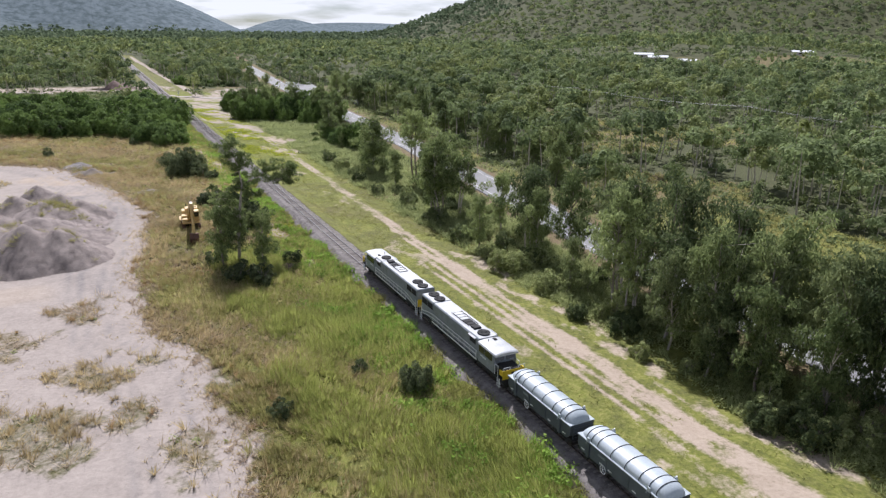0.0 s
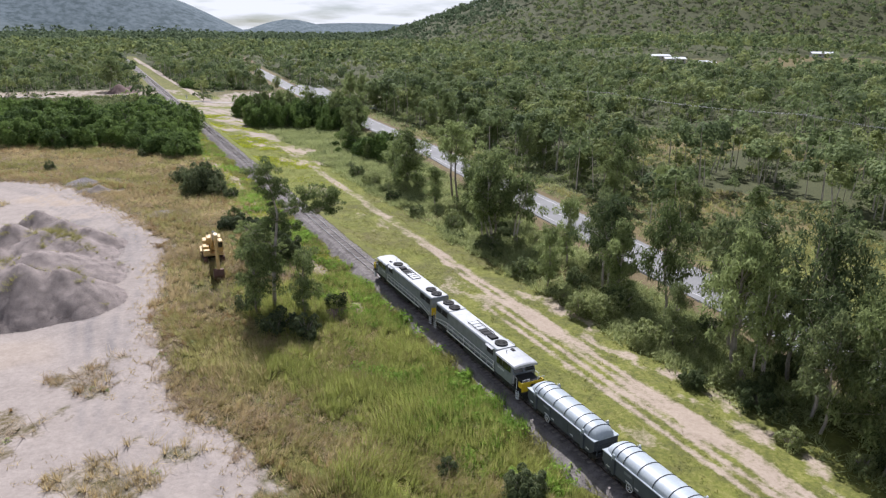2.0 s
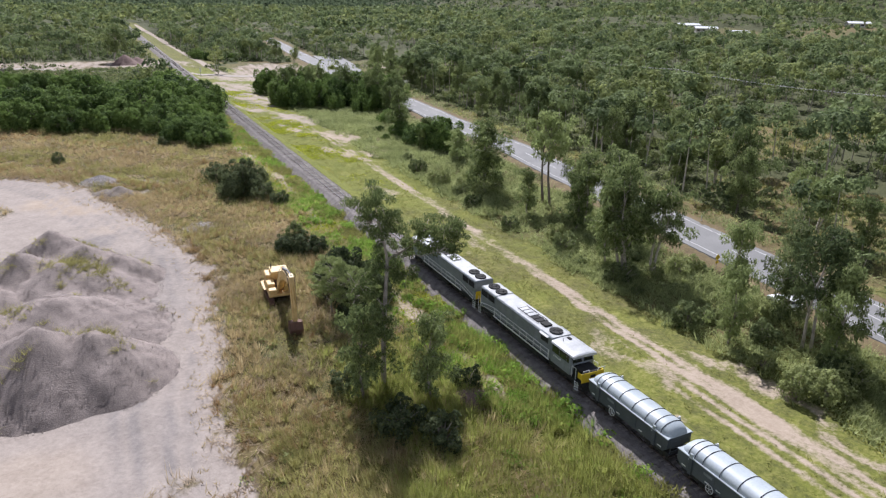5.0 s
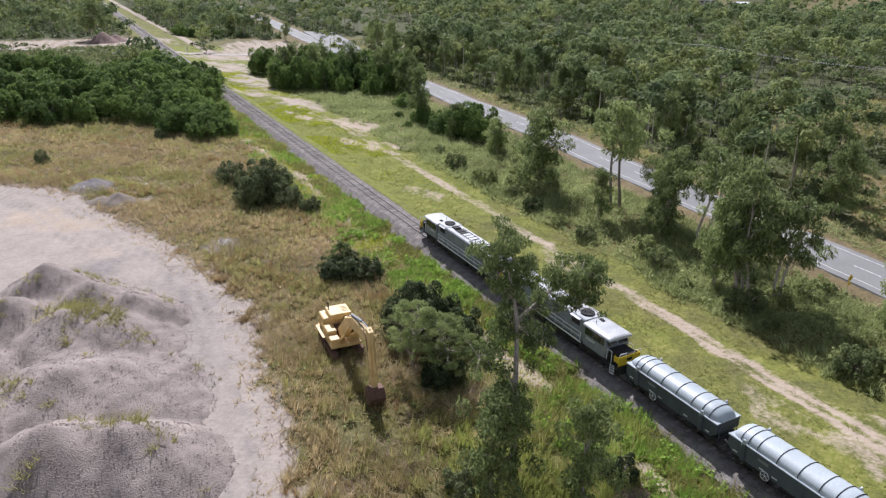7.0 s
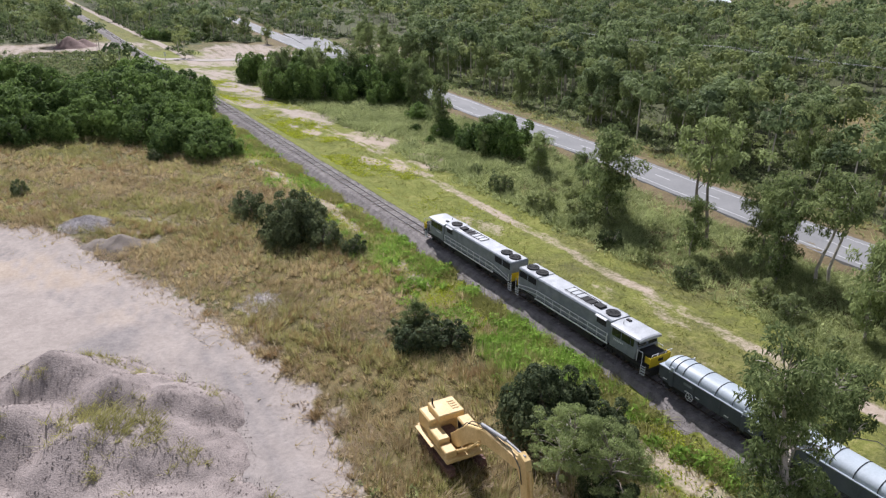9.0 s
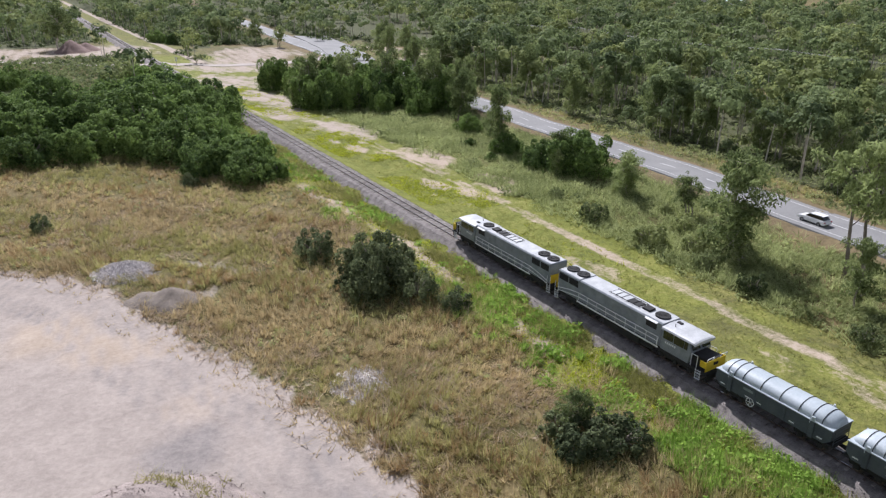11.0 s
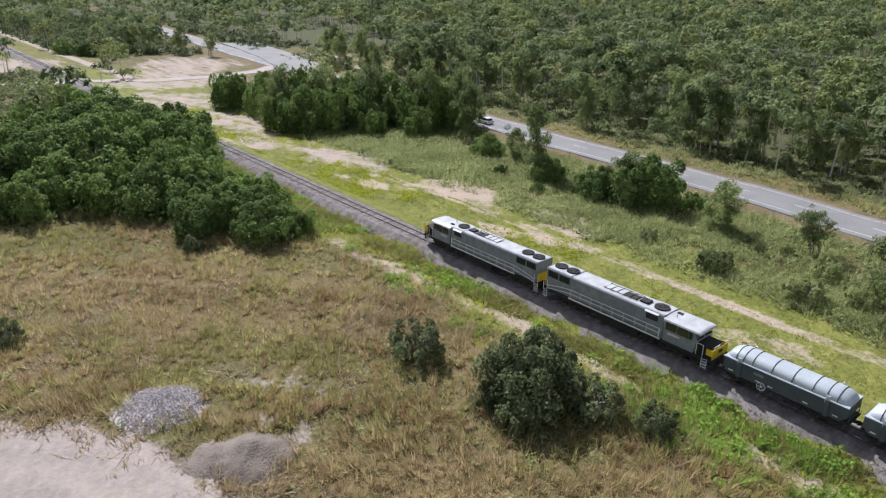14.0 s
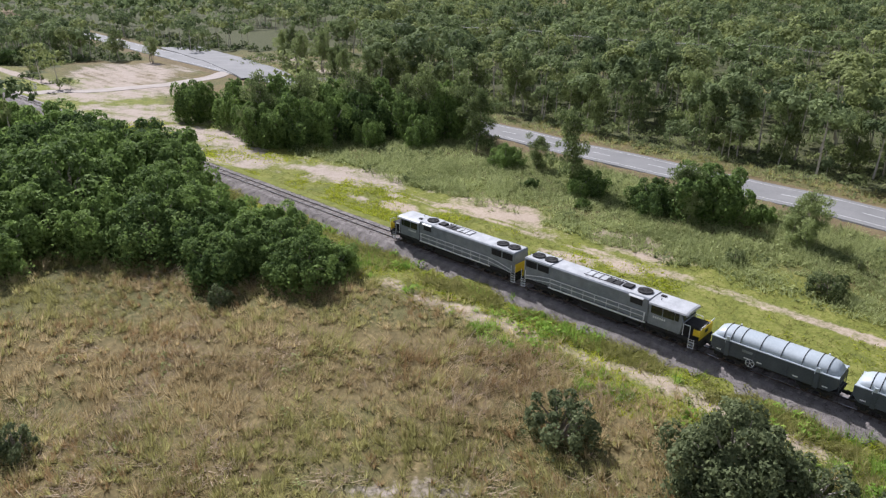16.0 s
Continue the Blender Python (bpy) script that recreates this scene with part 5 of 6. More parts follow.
def make_sign(x, y):
    root = new("road_sign")
    root.location = (x, y, float(ground_z(x, y)))
    bm = solid()
    add_rod(bm, (0, 0, -0.3), (0, 0, 2.4), 0.035)
    part("post", bm, M_WIRE, root)
    bm = solid()
    add_box(bm, (0, -0.05, 1.95), (0.75, 0.02, 0.75), 0.005, ry=45)
    part("plate", bm, M_YELLOW, root, "yellow diamond warning plate")
    bm = solid()
    add_box(bm, (0, -0.065, 1.95), (0.10, 0.008, 0.5))
    part("symbol", bm, M_BLACK, root, "plain black bar on the plate")
    bm = solid()
    add_box(bm, (0, -0.05, 1.2), (0.6, 0.02, 0.4))
    part("lower_plate", bm, M_YELLOW, root)
    return tagged(root, "yellow diamond warning sign on a thin post by the road", "road sign")




def make_pond(cx, cy, rx, ry):
    """A shallow muddy pool that lies level over the ground."""
    m = surface("muddy_water", (0.10, 0.085, 0.06), (0.14, 0.12, 0.085), rough=0.12, scale=0.2, fine=2, bump=0.02, spec=0.5)
    a = np.linspace(0, math.tau, 49)[:-1]
    r = 1 + 0.16 * np.sin(3 * a + 0.7) + 0.08 * np.sin(7 * a)
    rim = np.stack([cx + np.cos(a) * rx * r, cy + np.sin(a) * ry * r, np.zeros(48)], 1)
    rim[:, 2] = ground_z(rim[:, 0], rim[:, 1]).max() + 0.06
    v = np.concatenate([rim, [[cx, cy, rim[0, 2]]]])
    f = [(k, (k + 1) % 48, 48) for k in range(48)]
    return tagged(new("water", mesh_np("water", v, f, [m])), "shallow muddy pool beside the layby", "water", kind="structure")


make_pond(119, 348, 7, 13)
make_sign(75.1, 119.9)


def make_crossing_sign(x, y, turn):
    root = new("crossing_sign")
    root.matrix_basis = pose(x, y, float(ground_z(x, y)), 0, 0, turn)
    bm = solid()
    add_rod(bm, (0, 0, -0.3), (0, 0, 3.4), 0.06, 8)
    part("post", bm, M_WIRE, root)
    for lean in (45, -45):
        bm = solid()
        add_box(bm, (0, -0.07 - 0.025 * (lean > 0), 3.0), (1.3, 0.02, 0.2), 0.005, ry=lean)
        part("crossbuck_arm", bm, M_WHITE, root, "white crossbuck arm")
    bm = solid()
    add_box(bm, (0, -0.07, 2.2), (0.7, 0.02, 0.45), 0.005)
    part("lower_plate", bm, M_WHITE, root)
    return tagged(root, "white crossbuck sign on a post at the level crossing", "road sign", "crossing signs")


make_crossing_sign(40.6, 386.5, -20)


def make_guide_post(x, y):
    root = new("guide_post")
    root.location = (x, y, float(ground_z(x, y)))
    bm = solid()
    add_box(bm, (0, 0, 0.4), (0.12, 0.05, 1.2), 0.01)
    part("post", bm, M_WHITE, root)
    bm = solid()
    add_box(bm, (0, -0.03, 0.82), (0.07, 0.015, 0.14), 0.004)
    part("reflector", bm, M_TAIL, root, "red reflector")
    return tagged(root, "white roadside guide post in mown grass", "guide post", "guide posts")


for y in (60, 138, 216, 294):
    make_guide_post(float(road_x(y)) + 6.4, y)


def make_pole(x, y, h, turn):
    root = new("power_pole")
    root.matrix_basis = pose(x, y, float(ground_z(x, y)), 0, 0, turn)
    bm = solid()
    bmesh.ops.create_cone(bm, cap_ends=True, segments=8, radius1=0.17, radius2=0.11, depth=h + 0.5, matrix=Matrix.Translation((0, 0, h / 2 - 0.25)))
    part("pole", bm, M_POLE, root)
    bm = solid()
    add_box(bm, (0, 0.12, h - 0.4), (2.4, 0.1, 0.12), 0.01)
    part("crossarm", bm, M_POLE, root)
    for o in (-1.1, 0.0, 1.1):
        bm = solid()
        add_disc(bm, (o, 0.12, h - 0.25), 0.06, 0.2, n=8)
        part("insulator", bm, M_WHITE, root)
    return tagged(root, "weathered timber power pole standing in the bush", "power pole", "power line")


POLES = [(196.5, 166.0), (190, 250), (183, 335), (176, 420), (203, 80)]
for x, y in POLES:
    make_pole(x, y, 13.0, -5.0)
for o in (-1.1, 0.0, 1.1):
    bm = solid()
    for (xa, ya), (xb, yb) in zip([POLES[4], POLES[0], POLES[1], POLES[2]], [POLES[0], POLES[1], POLES[2], POLES[3]]):
        za, zb = float(ground_z(xa, ya)) + 12.86, float(ground_z(xb, yb)) + 12.86
        add_path(bm, [(xa + o + (xb - xa) * t, ya + 0.1 + (yb - ya) * t, za + (zb - za) * t - 1.3 * 4 * t * (1 - t)) for t in np.linspace(0, 1, 9)], 0.02, 4)
    tagged(part("power_wire", bm, M_WIRE), "thin sagging aluminium power wire between poles", "wire", "power line wires")


def make_house(x, y, w, d, h, turn):
    root = new("house")
    root.matrix_basis = pose(x, y, float(ground_z(x, y)), 0, 0, turn)
    bm = solid()
    add_box(bm, (0, 0, h / 2 - 0.3), (w, d, h + 0.6))
    wall = part("wall", bm, M_HOUSE, root)
    bm = solid()
    add_prism(bm, [(-d / 2 - 1.2, h), (0, h + 1.6), (d / 2 + 1.2, h), (d / 2 + 1.2, h + 0.15), (0, h + 1.8), (-d / 2 - 1.2, h + 0.15)], -w / 2 - 0.8, w / 2 + 0.8)
    part("roof", bm, M_TIN, root, "white sheet-metal roof")
    for k in range(4):
        bm = solid()
        add_box(bm, (-w / 2 + w * (k + 0.5) / 4, -d / 2 - 0.02, h * 0.55), (w * 0.12, 0.1, 1.2))
        part("window", bm, M_GLASS, root)
    for k in range(5):
        bm = solid()
        add_box(bm, (-w / 2 + w * k / 4, -d / 2 - 1.05, h / 2), (0.15, 0.15, h))
        part("veranda_post", bm, M_WHITE, root)
    return tagged(root, "low farmhouse with a white metal roof among trees", "house", "farmhouses")


for x, y, w, d, t in ((513, 572, 20, 9, -20), (508, 545, 19, 9, -30), (517, 514, 16, 8, -25), (672, 510, 20, 9, -35)):
    make_house(x, y, w, d, 3.4, t)


# ---- vehicles on the road ----
def make_car(estate):
    root = new("car")
    bm = solid()
    add_prism(bm, [(-2.25, 0.35), (2.2, 0.35), (2.3, 0.6), (2.2, 0.86), (1.15, 1.0), (-2.2, 1.05), (-2.32, 0.7)], -0.9, 0.9)
    bmesh.ops.bevel(bm, geom=bm.edges[:], offset=0.07, segments=2, affect='EDGES')
    body = part("body", bm, M_CAR, root)
    bm = solid()
    back = -2.05 if estate else -1.6
    add_prism(bm, [(1.15, 0.98), (0.45, 1.52), (-1.5, 1.58), (back, 1.03)], -0.74, 0.74)
    bmesh.ops.bevel(bm, geom=bm.edges[:], offset=0.05, segments=2, affect='EDGES')
    part("windows", bm, M_GLASS, root, "dark tinted glass")
    bm = solid()
    add_prism(bm, [(0.5, 1.50), (0.4, 1.58), (-1.5, 1.64), (-1.75, 1.56)], -0.70, 0.70)
    part("roof", bm, M_CAR, root)
    for x in (-0.80, 0.80):
        for y in (-1.4, 1.4):
            bm = solid()
            add_disc(bm, (0, 0, 0), 0.34, 0.24, "x", 18)
            wh = part("wheel", bm, M_RUBBER, root)
            wh.location = (x, y, 0.34)
            bm = solid()
            add_disc(bm, (0.125 * (1 if x > 0 else -1), 0, 0), 0.2, 0.02, "x", 12)
            part("rim", bm, M_WIRE, wh)
        bm = solid()
        add_box(bm, (x * 0.85, 2.26, 0.72), (0.35, 0.1, 0.14), 0.02)
        part("headlight", bm, M_WHITE, root)
        bm = solid()
        add_box(bm, (x * 0.9, -2.29, 0.82), (0.3, 0.08, 0.16), 0.02)
        part("tail_light", bm, M_TAIL, root, "red tail light")
    return root


parked = make_car(False)
parked.matrix_basis = pose(73.4, 106.6, float(ground_z(73.4, 106.6)) + 0.02, 0, 0, -6)
tagged(parked, "white car parked on the road shoulder under gums", "car")
driven = make_car(True)
tagged(driven, "white estate car driving along the highway", "car")


# ---- excavator ----
def make_excavator():
    root = new("excavator")
    for sx in (-1.25, 1.25):
        bm = solid()
        add_prism(bm, [(-2.5, 0.15), (-2.2, 0.0), (2.2, 0.0), (2.5, 0.15), (2.6, 0.5), (2.35, 0.85), (-2.35, 0.85), (-2.6, 0.5)], sx - 0.3, sx + 0.3)
        crawler = part("crawler", bm, M_RUST, root, "rusty crawler track")
        for k in range(14):
            bm = solid()
            add_box(bm, (sx, -2.3 + k * 0.355, 0.865), (0.66, 0.2, 0.05))
            part("track_shoe", bm, M_RUST, crawler)
    bm = solid()
    add_disc(bm, (0, 0, 0.95), 0.95, 0.4, n=20)
    add_box(bm, (0, 0, 0.6), (2.0, 1.6, 0.4))
    part("turntable", bm, M_BLACK, root)
    bm = solid()
    add_box(bm, (0, 0.4, 1.3), (2.9, 5.0, 0.3), 0.04)
    deck = part("deck", bm, M_EXC, root)
    bm = solid()
    add_box(bm, (0.1, 2.0, 2.1), (2.8, 1.9, 1.3), 0.1)
    part("counterweight_and_engine", bm, M_EXC, root, "faded yellow engine housing")
    bm = solid()
    add_box(bm, (0.35, 1.65, 2.95), (2.1, 2.0, 0.55), 0.06)
    hood = part("raised_housing", bm, M_EXC, root)
    for k in range(4):
        bm = solid()
        add_box(bm, (0.9, 1.2 + 0.3 * k, 3.24), (0.5, 0.16, 0.06), 0.01)
        part("roof_vent", bm, M_EXC, hood)
    bm = solid()
    add_disc(bm, (-0.45, 2.3, 3.45), 0.07, 0.6, n=10)
    part("exhaust_pipe", bm, M_BLACK, hood)
    bm = solid()
    add_box(bm, (1.0, -0.6, 2.3), (0.95, 1.7, 1.7), 0.08)
    cab = part("cab", bm, M_EXC, root)
    for c, s in (((1.485, -0.6, 2.6), (0.02, 1.3, 0.75)), ((1.0, -1.46, 2.6), (0.75, 0.02, 0.8)), ((0.515, -0.6, 2.65), (0.02, 1.2, 0.6))):
        bm = solid()
        add_box(bm, c, s)
        part("window", bm, M_GLASS, cab)
    bm = solid()
    add_box(bm, (-0.95, 0.2, 1.85), (0.9, 1.8, 0.85), 0.07)
    part("tank", bm, M_EXC, root)
    bm = solid()
    add_box(bm, (-0.95, -1.3, 1.65), (0.9, 1.0, 0.55), 0.06)
    part("tool_box", bm, M_EXC, root)
    bm = solid()
    add_box(bm, (-1.6, 1.2, 1.45), (0.35, 2.8, 0.07), 0.02)
    part("catwalk", bm, M_EXC, root)
    bm = solid()
    add_box(bm, (0.05, 0.3, 1.75), (0.9, 1.4, 0.6), 0.05)
    part("hydraulic_valves", bm, M_RUST, root)
    bm = solid()
    add_prism(bm, [(-0.5, 1.6), (-0.3, 2.3), (-2.6, 4.5), (-4.9, 5.6), (-8.7, 6.1), (-9.1, 5.7), (-8.7, 5.4), (-5.2, 4.7), (-3.3, 3.6), (-1.4, 1.8)], -0.28, 0.28)
    bmesh.ops.bevel(bm, geom=bm.edges[:], offset=0.03, segments=1, affect='EDGES')
    boom = part("boom", bm, M_EXC, root, "bent faded yellow box boom")
    for sx in (-0.42, 0.42):
        bm = solid()
        add_rod(bm, (sx, -1.4, 1.5), (sx, -3.3, 3.1), 0.13, 10)
        add_rod(bm, (sx, -3.3, 3.1), (sx, -4.6, 4.6), 0.07, 8)
        part("boom_cylinder", bm, M_EXC, boom)
    bm = solid()
    add_rod(bm, (0, -4.2, 5.55), (0, -7.2, 6.35), 0.13, 10)
    add_rod(bm, (0, -7.2, 6.35), (0, -9.3, 6.6), 0.07, 8)
    part("stick_cylinder", bm, M_WIRE, boom)
    for sx in (-0.2, 0.2):
        bm = solid()
        add_path(bm, [(sx, -0.6, 2.4), (sx, -2.5, 4.65), (sx, -4.9, 5.75), (sx, -8.0, 6.35), (sx * 1.8, -9.3, 5.9), (sx * 1.5, -9.5, 4.8)], 0.035)
        part("hose", bm, M_BLACK, boom)
    bm = solid()
    add_prism(bm, [(-8.9, 6.7), (-9.6, 6.5), (-9.95, 5.2), (-10.3, 1.6), (-9.9, 1.5), (-9.25, 4.9), (-8.7, 5.6)], -0.24, 0.24)
    bmesh.ops.bevel(bm, geom=bm.edges[:], offset=0.03, segments=1, affect='EDGES')
    stick = part("stick", bm, M_EXC, root)
    bm = solid()
    add_rod(bm, (0, -9.85, 5.9), (0, -10.45, 3.2), 0.1, 8)
    part("bucket_cylinder", bm, M_EXC, stick)
    bm = solid()
    add_prism(bm, [(y - 2.3, z) for y, z in [(-7.4, 1.6), (-8.3, 1.7), (-8.75, 1.0), (-8.5, 0.25), (-7.8, 0.0), (-7.3, 0.25), (-7.9, 0.35), (-8.3, 0.8), (-8.0, 1.3), (-7.5, 1.3)]], -0.65, 0.65)
    bucket = part("bucket", bm, M_RUST, root, "rust-brown digging bucket")
    for sx in (-0.66, 0.66):
        bm = solid()
        add_prism(bm, [(y - 2.3, z) for y, z in [(-7.4, 1.6), (-8.3, 1.7), (-8.75, 1.0), (-8.5, 0.25), (-7.8, 0.0), (-7.3, 0.25)]], sx - 0.03, sx + 0.03)
        part("side_plate", bm, M_RUST, bucket)
    for k in range(5):
        bm = solid()
        add_box(bm, (-0.5 + 0.25 * k, -9.5, 0.2), (0.1, 0.3, 0.07), 0.02, rx=-20)
        part("tooth", bm, M_RUST, bucket)
    root.matrix_basis = pose(14.0, 134.9, float(ground_z(14.0, 134.9)) - 0.03, 0, 0, -4) @ Matrix.Scale(1.07, 4)
    return tagged(root, "faded yellow crawler excavator parked in dry grass", "excavator")


make_excavator()


# ---- train ----
axles = []


def make_bogie(parent, y, axle_gap, count, r):
    span = axle_gap * (count - 1)
    bm = solid()
    for sx in (-0.85, 0.85):
        add_box(bm, (sx, 0, 0.62), (0.16, span + 1.2, 0.3), 0.03)
        for k in range(count):
            add_box(bm, (sx * 1.05, -span / 2 + k * axle_gap, 0.5), (0.2, 0.42, 0.42), 0.03)
    add_box(bm, (0, 0, 0.7), (1.7, 0.5, 0.3))
    bogie = part("bogie", bm, M_BLACK, parent, "dark oily bogie frame")
    bogie.location = (0, y, 0)
    for k in range(count):
        bm = solid()
        for sx in (-0.6, 0.6):
            add_disc(bm, (sx, 0, 0), r, 0.12, "x", 20)
        add_rod(bm, (-0.6, 0, 0), (0.6, 0, 0), 0.08, 8)
        w = part("wheelset", bm, M_STEEL, bogie)
        w.location = (0, -span / 2 + k * axle_gap, r)
        axles.append((w, r))
    return bogie


def make_coupler(parent, y, s):
    bm = solid()
    add_box(bm, (0, y + s * 0.25, 0.85), (0.22, 0.6, 0.24), 0.03)
    add_box(bm, (0, y + s * 0.5, 0.85), (0.34, 0.22, 0.3), 0.05)
    part("coupler", bm, M_BLACK, parent)


def make_loco():
    """A hood diesel with one cab: the cab looks towards +y, rail top is z 0, the middle of its length y 0."""
    root = new("locomotive")
    bm = solid()
    add_box(bm, (0, 0, 1.17), (2.72, 18.7, 0.3), 0.03)
    add_box(bm, (0, 0, 0.95), (1.2, 18.2, 0.3))
    part("underframe", bm, M_BLACK, root)
    bm = solid()
    add_box(bm, (0, -0.2, 0.68), (2.5, 4.6, 0.72), 0.12)
    part("fuel_tank", bm, M_BLACK, root)
    for sx in (-1.05, 1.05):
        bm = solid()
        add_disc(bm, (sx, 3.0, 0.72), 0.22, 1.4, "y", 12)
        part("air_tank", bm, M_BLACK, root)
    make_bogie(root, 6.0, 1.65, 3, 0.48)
    make_bogie(root, -6.0, 1.65, 3, 0.48)
    # long hood
    bm = solid()
    add_box(bm, (0, -1.0, 2.48), (2.44, 10.2, 2.36), 0.10)
    hood = part("engine_hood", bm, M_GREY, root, "mid-grey painted engine hood")
    bm = solid()
    add_prism(bm, [(-6.0, 0), (4.05, 0), (4.05, 0.02), (-6.0, 0.02)], -1.08, 1.08)
    bmesh.ops.translate(bm, vec=(0, 0, 3.665), verts=bm.verts)
    part("hood_roof", bm, M_ROOF, hood, "pale grey roof panel")
    for sx in (-1, 1):
        for k in range(9):
            bm = solid()
            add_box(bm, (sx * 1.225, -5.3 + k * 1.05, 2.35), (0.02, 0.96, 1.7), 0.008)
            part("hood_door", bm, M_GREY, hood)
            bm = solid()
            add_box(bm, (sx * 1.245, -4.9 + k * 1.05, 2.2), (0.02, 0.04, 0.16))
            part("door_latch", bm, M_BLACK, hood)
    # radiator end
    bm = solid()
    add_box(bm, (0, -7.6, 2.5), (2.5, 3.2, 2.42), 0.10)
    radiator = part("radiator_housing", bm, M_GREY, root)
    bm = solid()
    add_box(bm, (0, -7.6, 3.72), (2.2, 3.0, 0.03), 0.01)
    part("radiator_roof", bm, M_ROOF, radiator, "pale grey roof panel")
    for y in (-6.75, -8.25):
        bm = solid()
        add_disc(bm, (0, y, 3.80), 0.68, 0.16, n=24)
        fan = part("cooling_fan", bm, M_BLACK, radiator, "round black roof fan")
        bm = solid()
        for k in range(6):
            add_box(bm, (0, y, 3.89), (1.3, 0.06, 0.03), rz=k * 30)
        add_disc(bm, (0, y, 3.895), 0.2, 0.04, n=12)
        part("fan_grille", bm, M_RUBBER, fan)
    for sx in (-1, 1):
        for y in (-6.85, -8.3):
            bm = solid()
            add_box(bm, (sx * 1.255, y, 3.1), (0.03, 1.3, 0.72))
            grille = part("radiator_grille", bm, M_BLACK, radiator, "dark louvred grille")
            bm = solid()
            for k in range(7):
                add_box(bm, (sx * 1.275, y, 2.8 + k * 0.1), (0.03, 1.26, 0.03), ry=sx * 30)
            part("louvre", bm, M_BLACK, grille)
    bm = solid()
    add_box(bm, (0, -9.32, 1.95), (2.5, 0.06, 1.0), 0.02)
    part("end_panel", bm, M_YELLOW, root, "safety yellow end panel")
    # roof gear
    for k in range(5):
        bm = solid()
        add_box(bm, (0, -2.2 + k * 0.72, 3.72), (1.0, 0.62, 0.1), 0.02)
        part("roof_hatch", bm, M_ROOF if k < 3 else M_BLACK, hood)
    bm = solid()
    add_box(bm, (0, 1.75, 3.78), (0.9, 0.9, 0.22), 0.03)
    part("exhaust_stack", bm, M_BLACK, hood, "sooty exhaust stack")
    bm = solid()
    add_path(bm, [(-0.62, -2.6, 3.8), (-0.62, 1.2, 3.8)], 0.035)
    add_path(bm, [(0.62, -2.6, 3.8), (0.62, 1.2, 3.8)], 0.035)
    for k in range(6):
        add_rod(bm, (-0.62, -2.5 + k * 0.72, 3.76), (0.62, -2.5 + k * 0.72, 3.76), 0.03)
    part("roof_rails", bm, M_BLACK, hood)
    # dynamic brake and electrical cabinet behind the cab
    bm = solid()
    add_box(bm, (0, 3.4, 2.5), (2.46, 2.1, 2.42), 0.10)
    brake = part("brake_housing", bm, M_GREY, root)
    bm = solid()
    add_box(bm, (0, 3.4, 3.72), (2.15, 2.0, 0.03), 0.01)
    part("brake_roof", bm, M_ROOF, brake)
    bm = solid()
    add_disc(bm, (0, 3.4, 3.80), 0.7, 0.16, n=24)
    fan = part("brake_fan", bm, M_BLACK, brake, "round black roof fan")
    bm = solid()
    for k in range(6):
        add_box(bm, (0, 3.4, 3.89), (1.3, 0.06, 0.03), rz=k * 30)
    part("fan_grille", bm, M_RUBBER, fan)
    for sx in (-1, 1):
        bm = solid()
        add_box(bm, (sx * 1.235, 3.2, 3.15), (0.04, 1.2, 0.7))
        part("intake_grille", bm, M_BLACK, brake)
        bm = solid()
        add_box(bm, (sx * 1.32, 3.2, 3.58), (0.25, 1.4, 0.06), ry=sx * 25)
        part("intake_hood", bm, M_ROOF, brake)
    # cab
    bm = solid()
    add_prism(bm, [(4.5, 1.3), (7.5, 1.3), (7.7, 2.6), (7.35, 3.42), (4.5, 3.42)], -1.36, 1.36)
    bmesh.ops.bevel(bm, geom=bm.edges[:], offset=0.05, segments=1, affect='EDGES')
    cab = part("cab", bm, M_GREY, root, "mid-grey driver's cab")
    bm = solid()
    n = 10
    lo, hi = [], []
    for k in range(n + 1):
        a = math.pi * k / n
        lo.append((-math.cos(a) * 1.42, 3.36 + 0.30 * math.sin(a) ** 0.6))
    ring = []
    for y in (4.45, 7.85, 8.0):
        ring.append([bm.verts.new((x, y, z - (0.08 if y > 7.9 else 0))) for x, z in lo])
    for a, b in zip(ring[:-1], ring[1:]):
        for k in range(n):
            bm.faces.new((a[k], a[k + 1], b[k + 1], b[k]))
    bm.faces.new(ring[0]), bm.faces.new(ring[-1][::-1])
    bm.faces.new([r[0] for r in ring] + [r[-1] for r in ring[::-1]])
    part("cab_roof", bm, M_ROOF, cab, "pale rounded cab roof")
    for sx in (-1, 1):
        for y, w in ((5.25, 1.05), (6.38, 1.05)):
            bm = solid()
            add_box(bm, (sx * 1.37, y, 2.92), (0.03, w, 0.8), 0.01)
            part("side_window", bm, M_GLASS, cab, "dark cab window")
        bm = solid()
        add_box(bm, (sx * 1.375, 7.13, 2.92), (0.03, 0.36, 0.76), 0.01)
        part("side_window", bm, M_GLASS, cab, "dark cab window")
        bm = solid()
        add_box(bm, (sx * 0.66, 7.60, 3.0), (1.05, 0.03, 0.72), 0.01, rx=18)
        part("windscreen", bm, M_GLASS, cab, "dark windscreen")
        bm = solid()
        for k in range(6):
            add_box(bm, (sx * 1.375, 5.05 + 0.2 * k, 2.2), (0.012, 0.12, 0.2))
        part("running_mark", bm, M_WHITE, cab, "plain pale bars")
    bm = solid()
    add_rod(bm, (0.5, 5.2, 3.6), (0.5, 5.2, 3.95), 0.03)
    part("aerial", bm, M_BLACK, cab)
    bm = solid()
    add_box(bm, (-0.4, 5.0, 3.70), (0.35, 0.5, 0.12), 0.03)
    part("roof_horn", bm, M_BLACK, cab)
    # nose
    bm = solid()
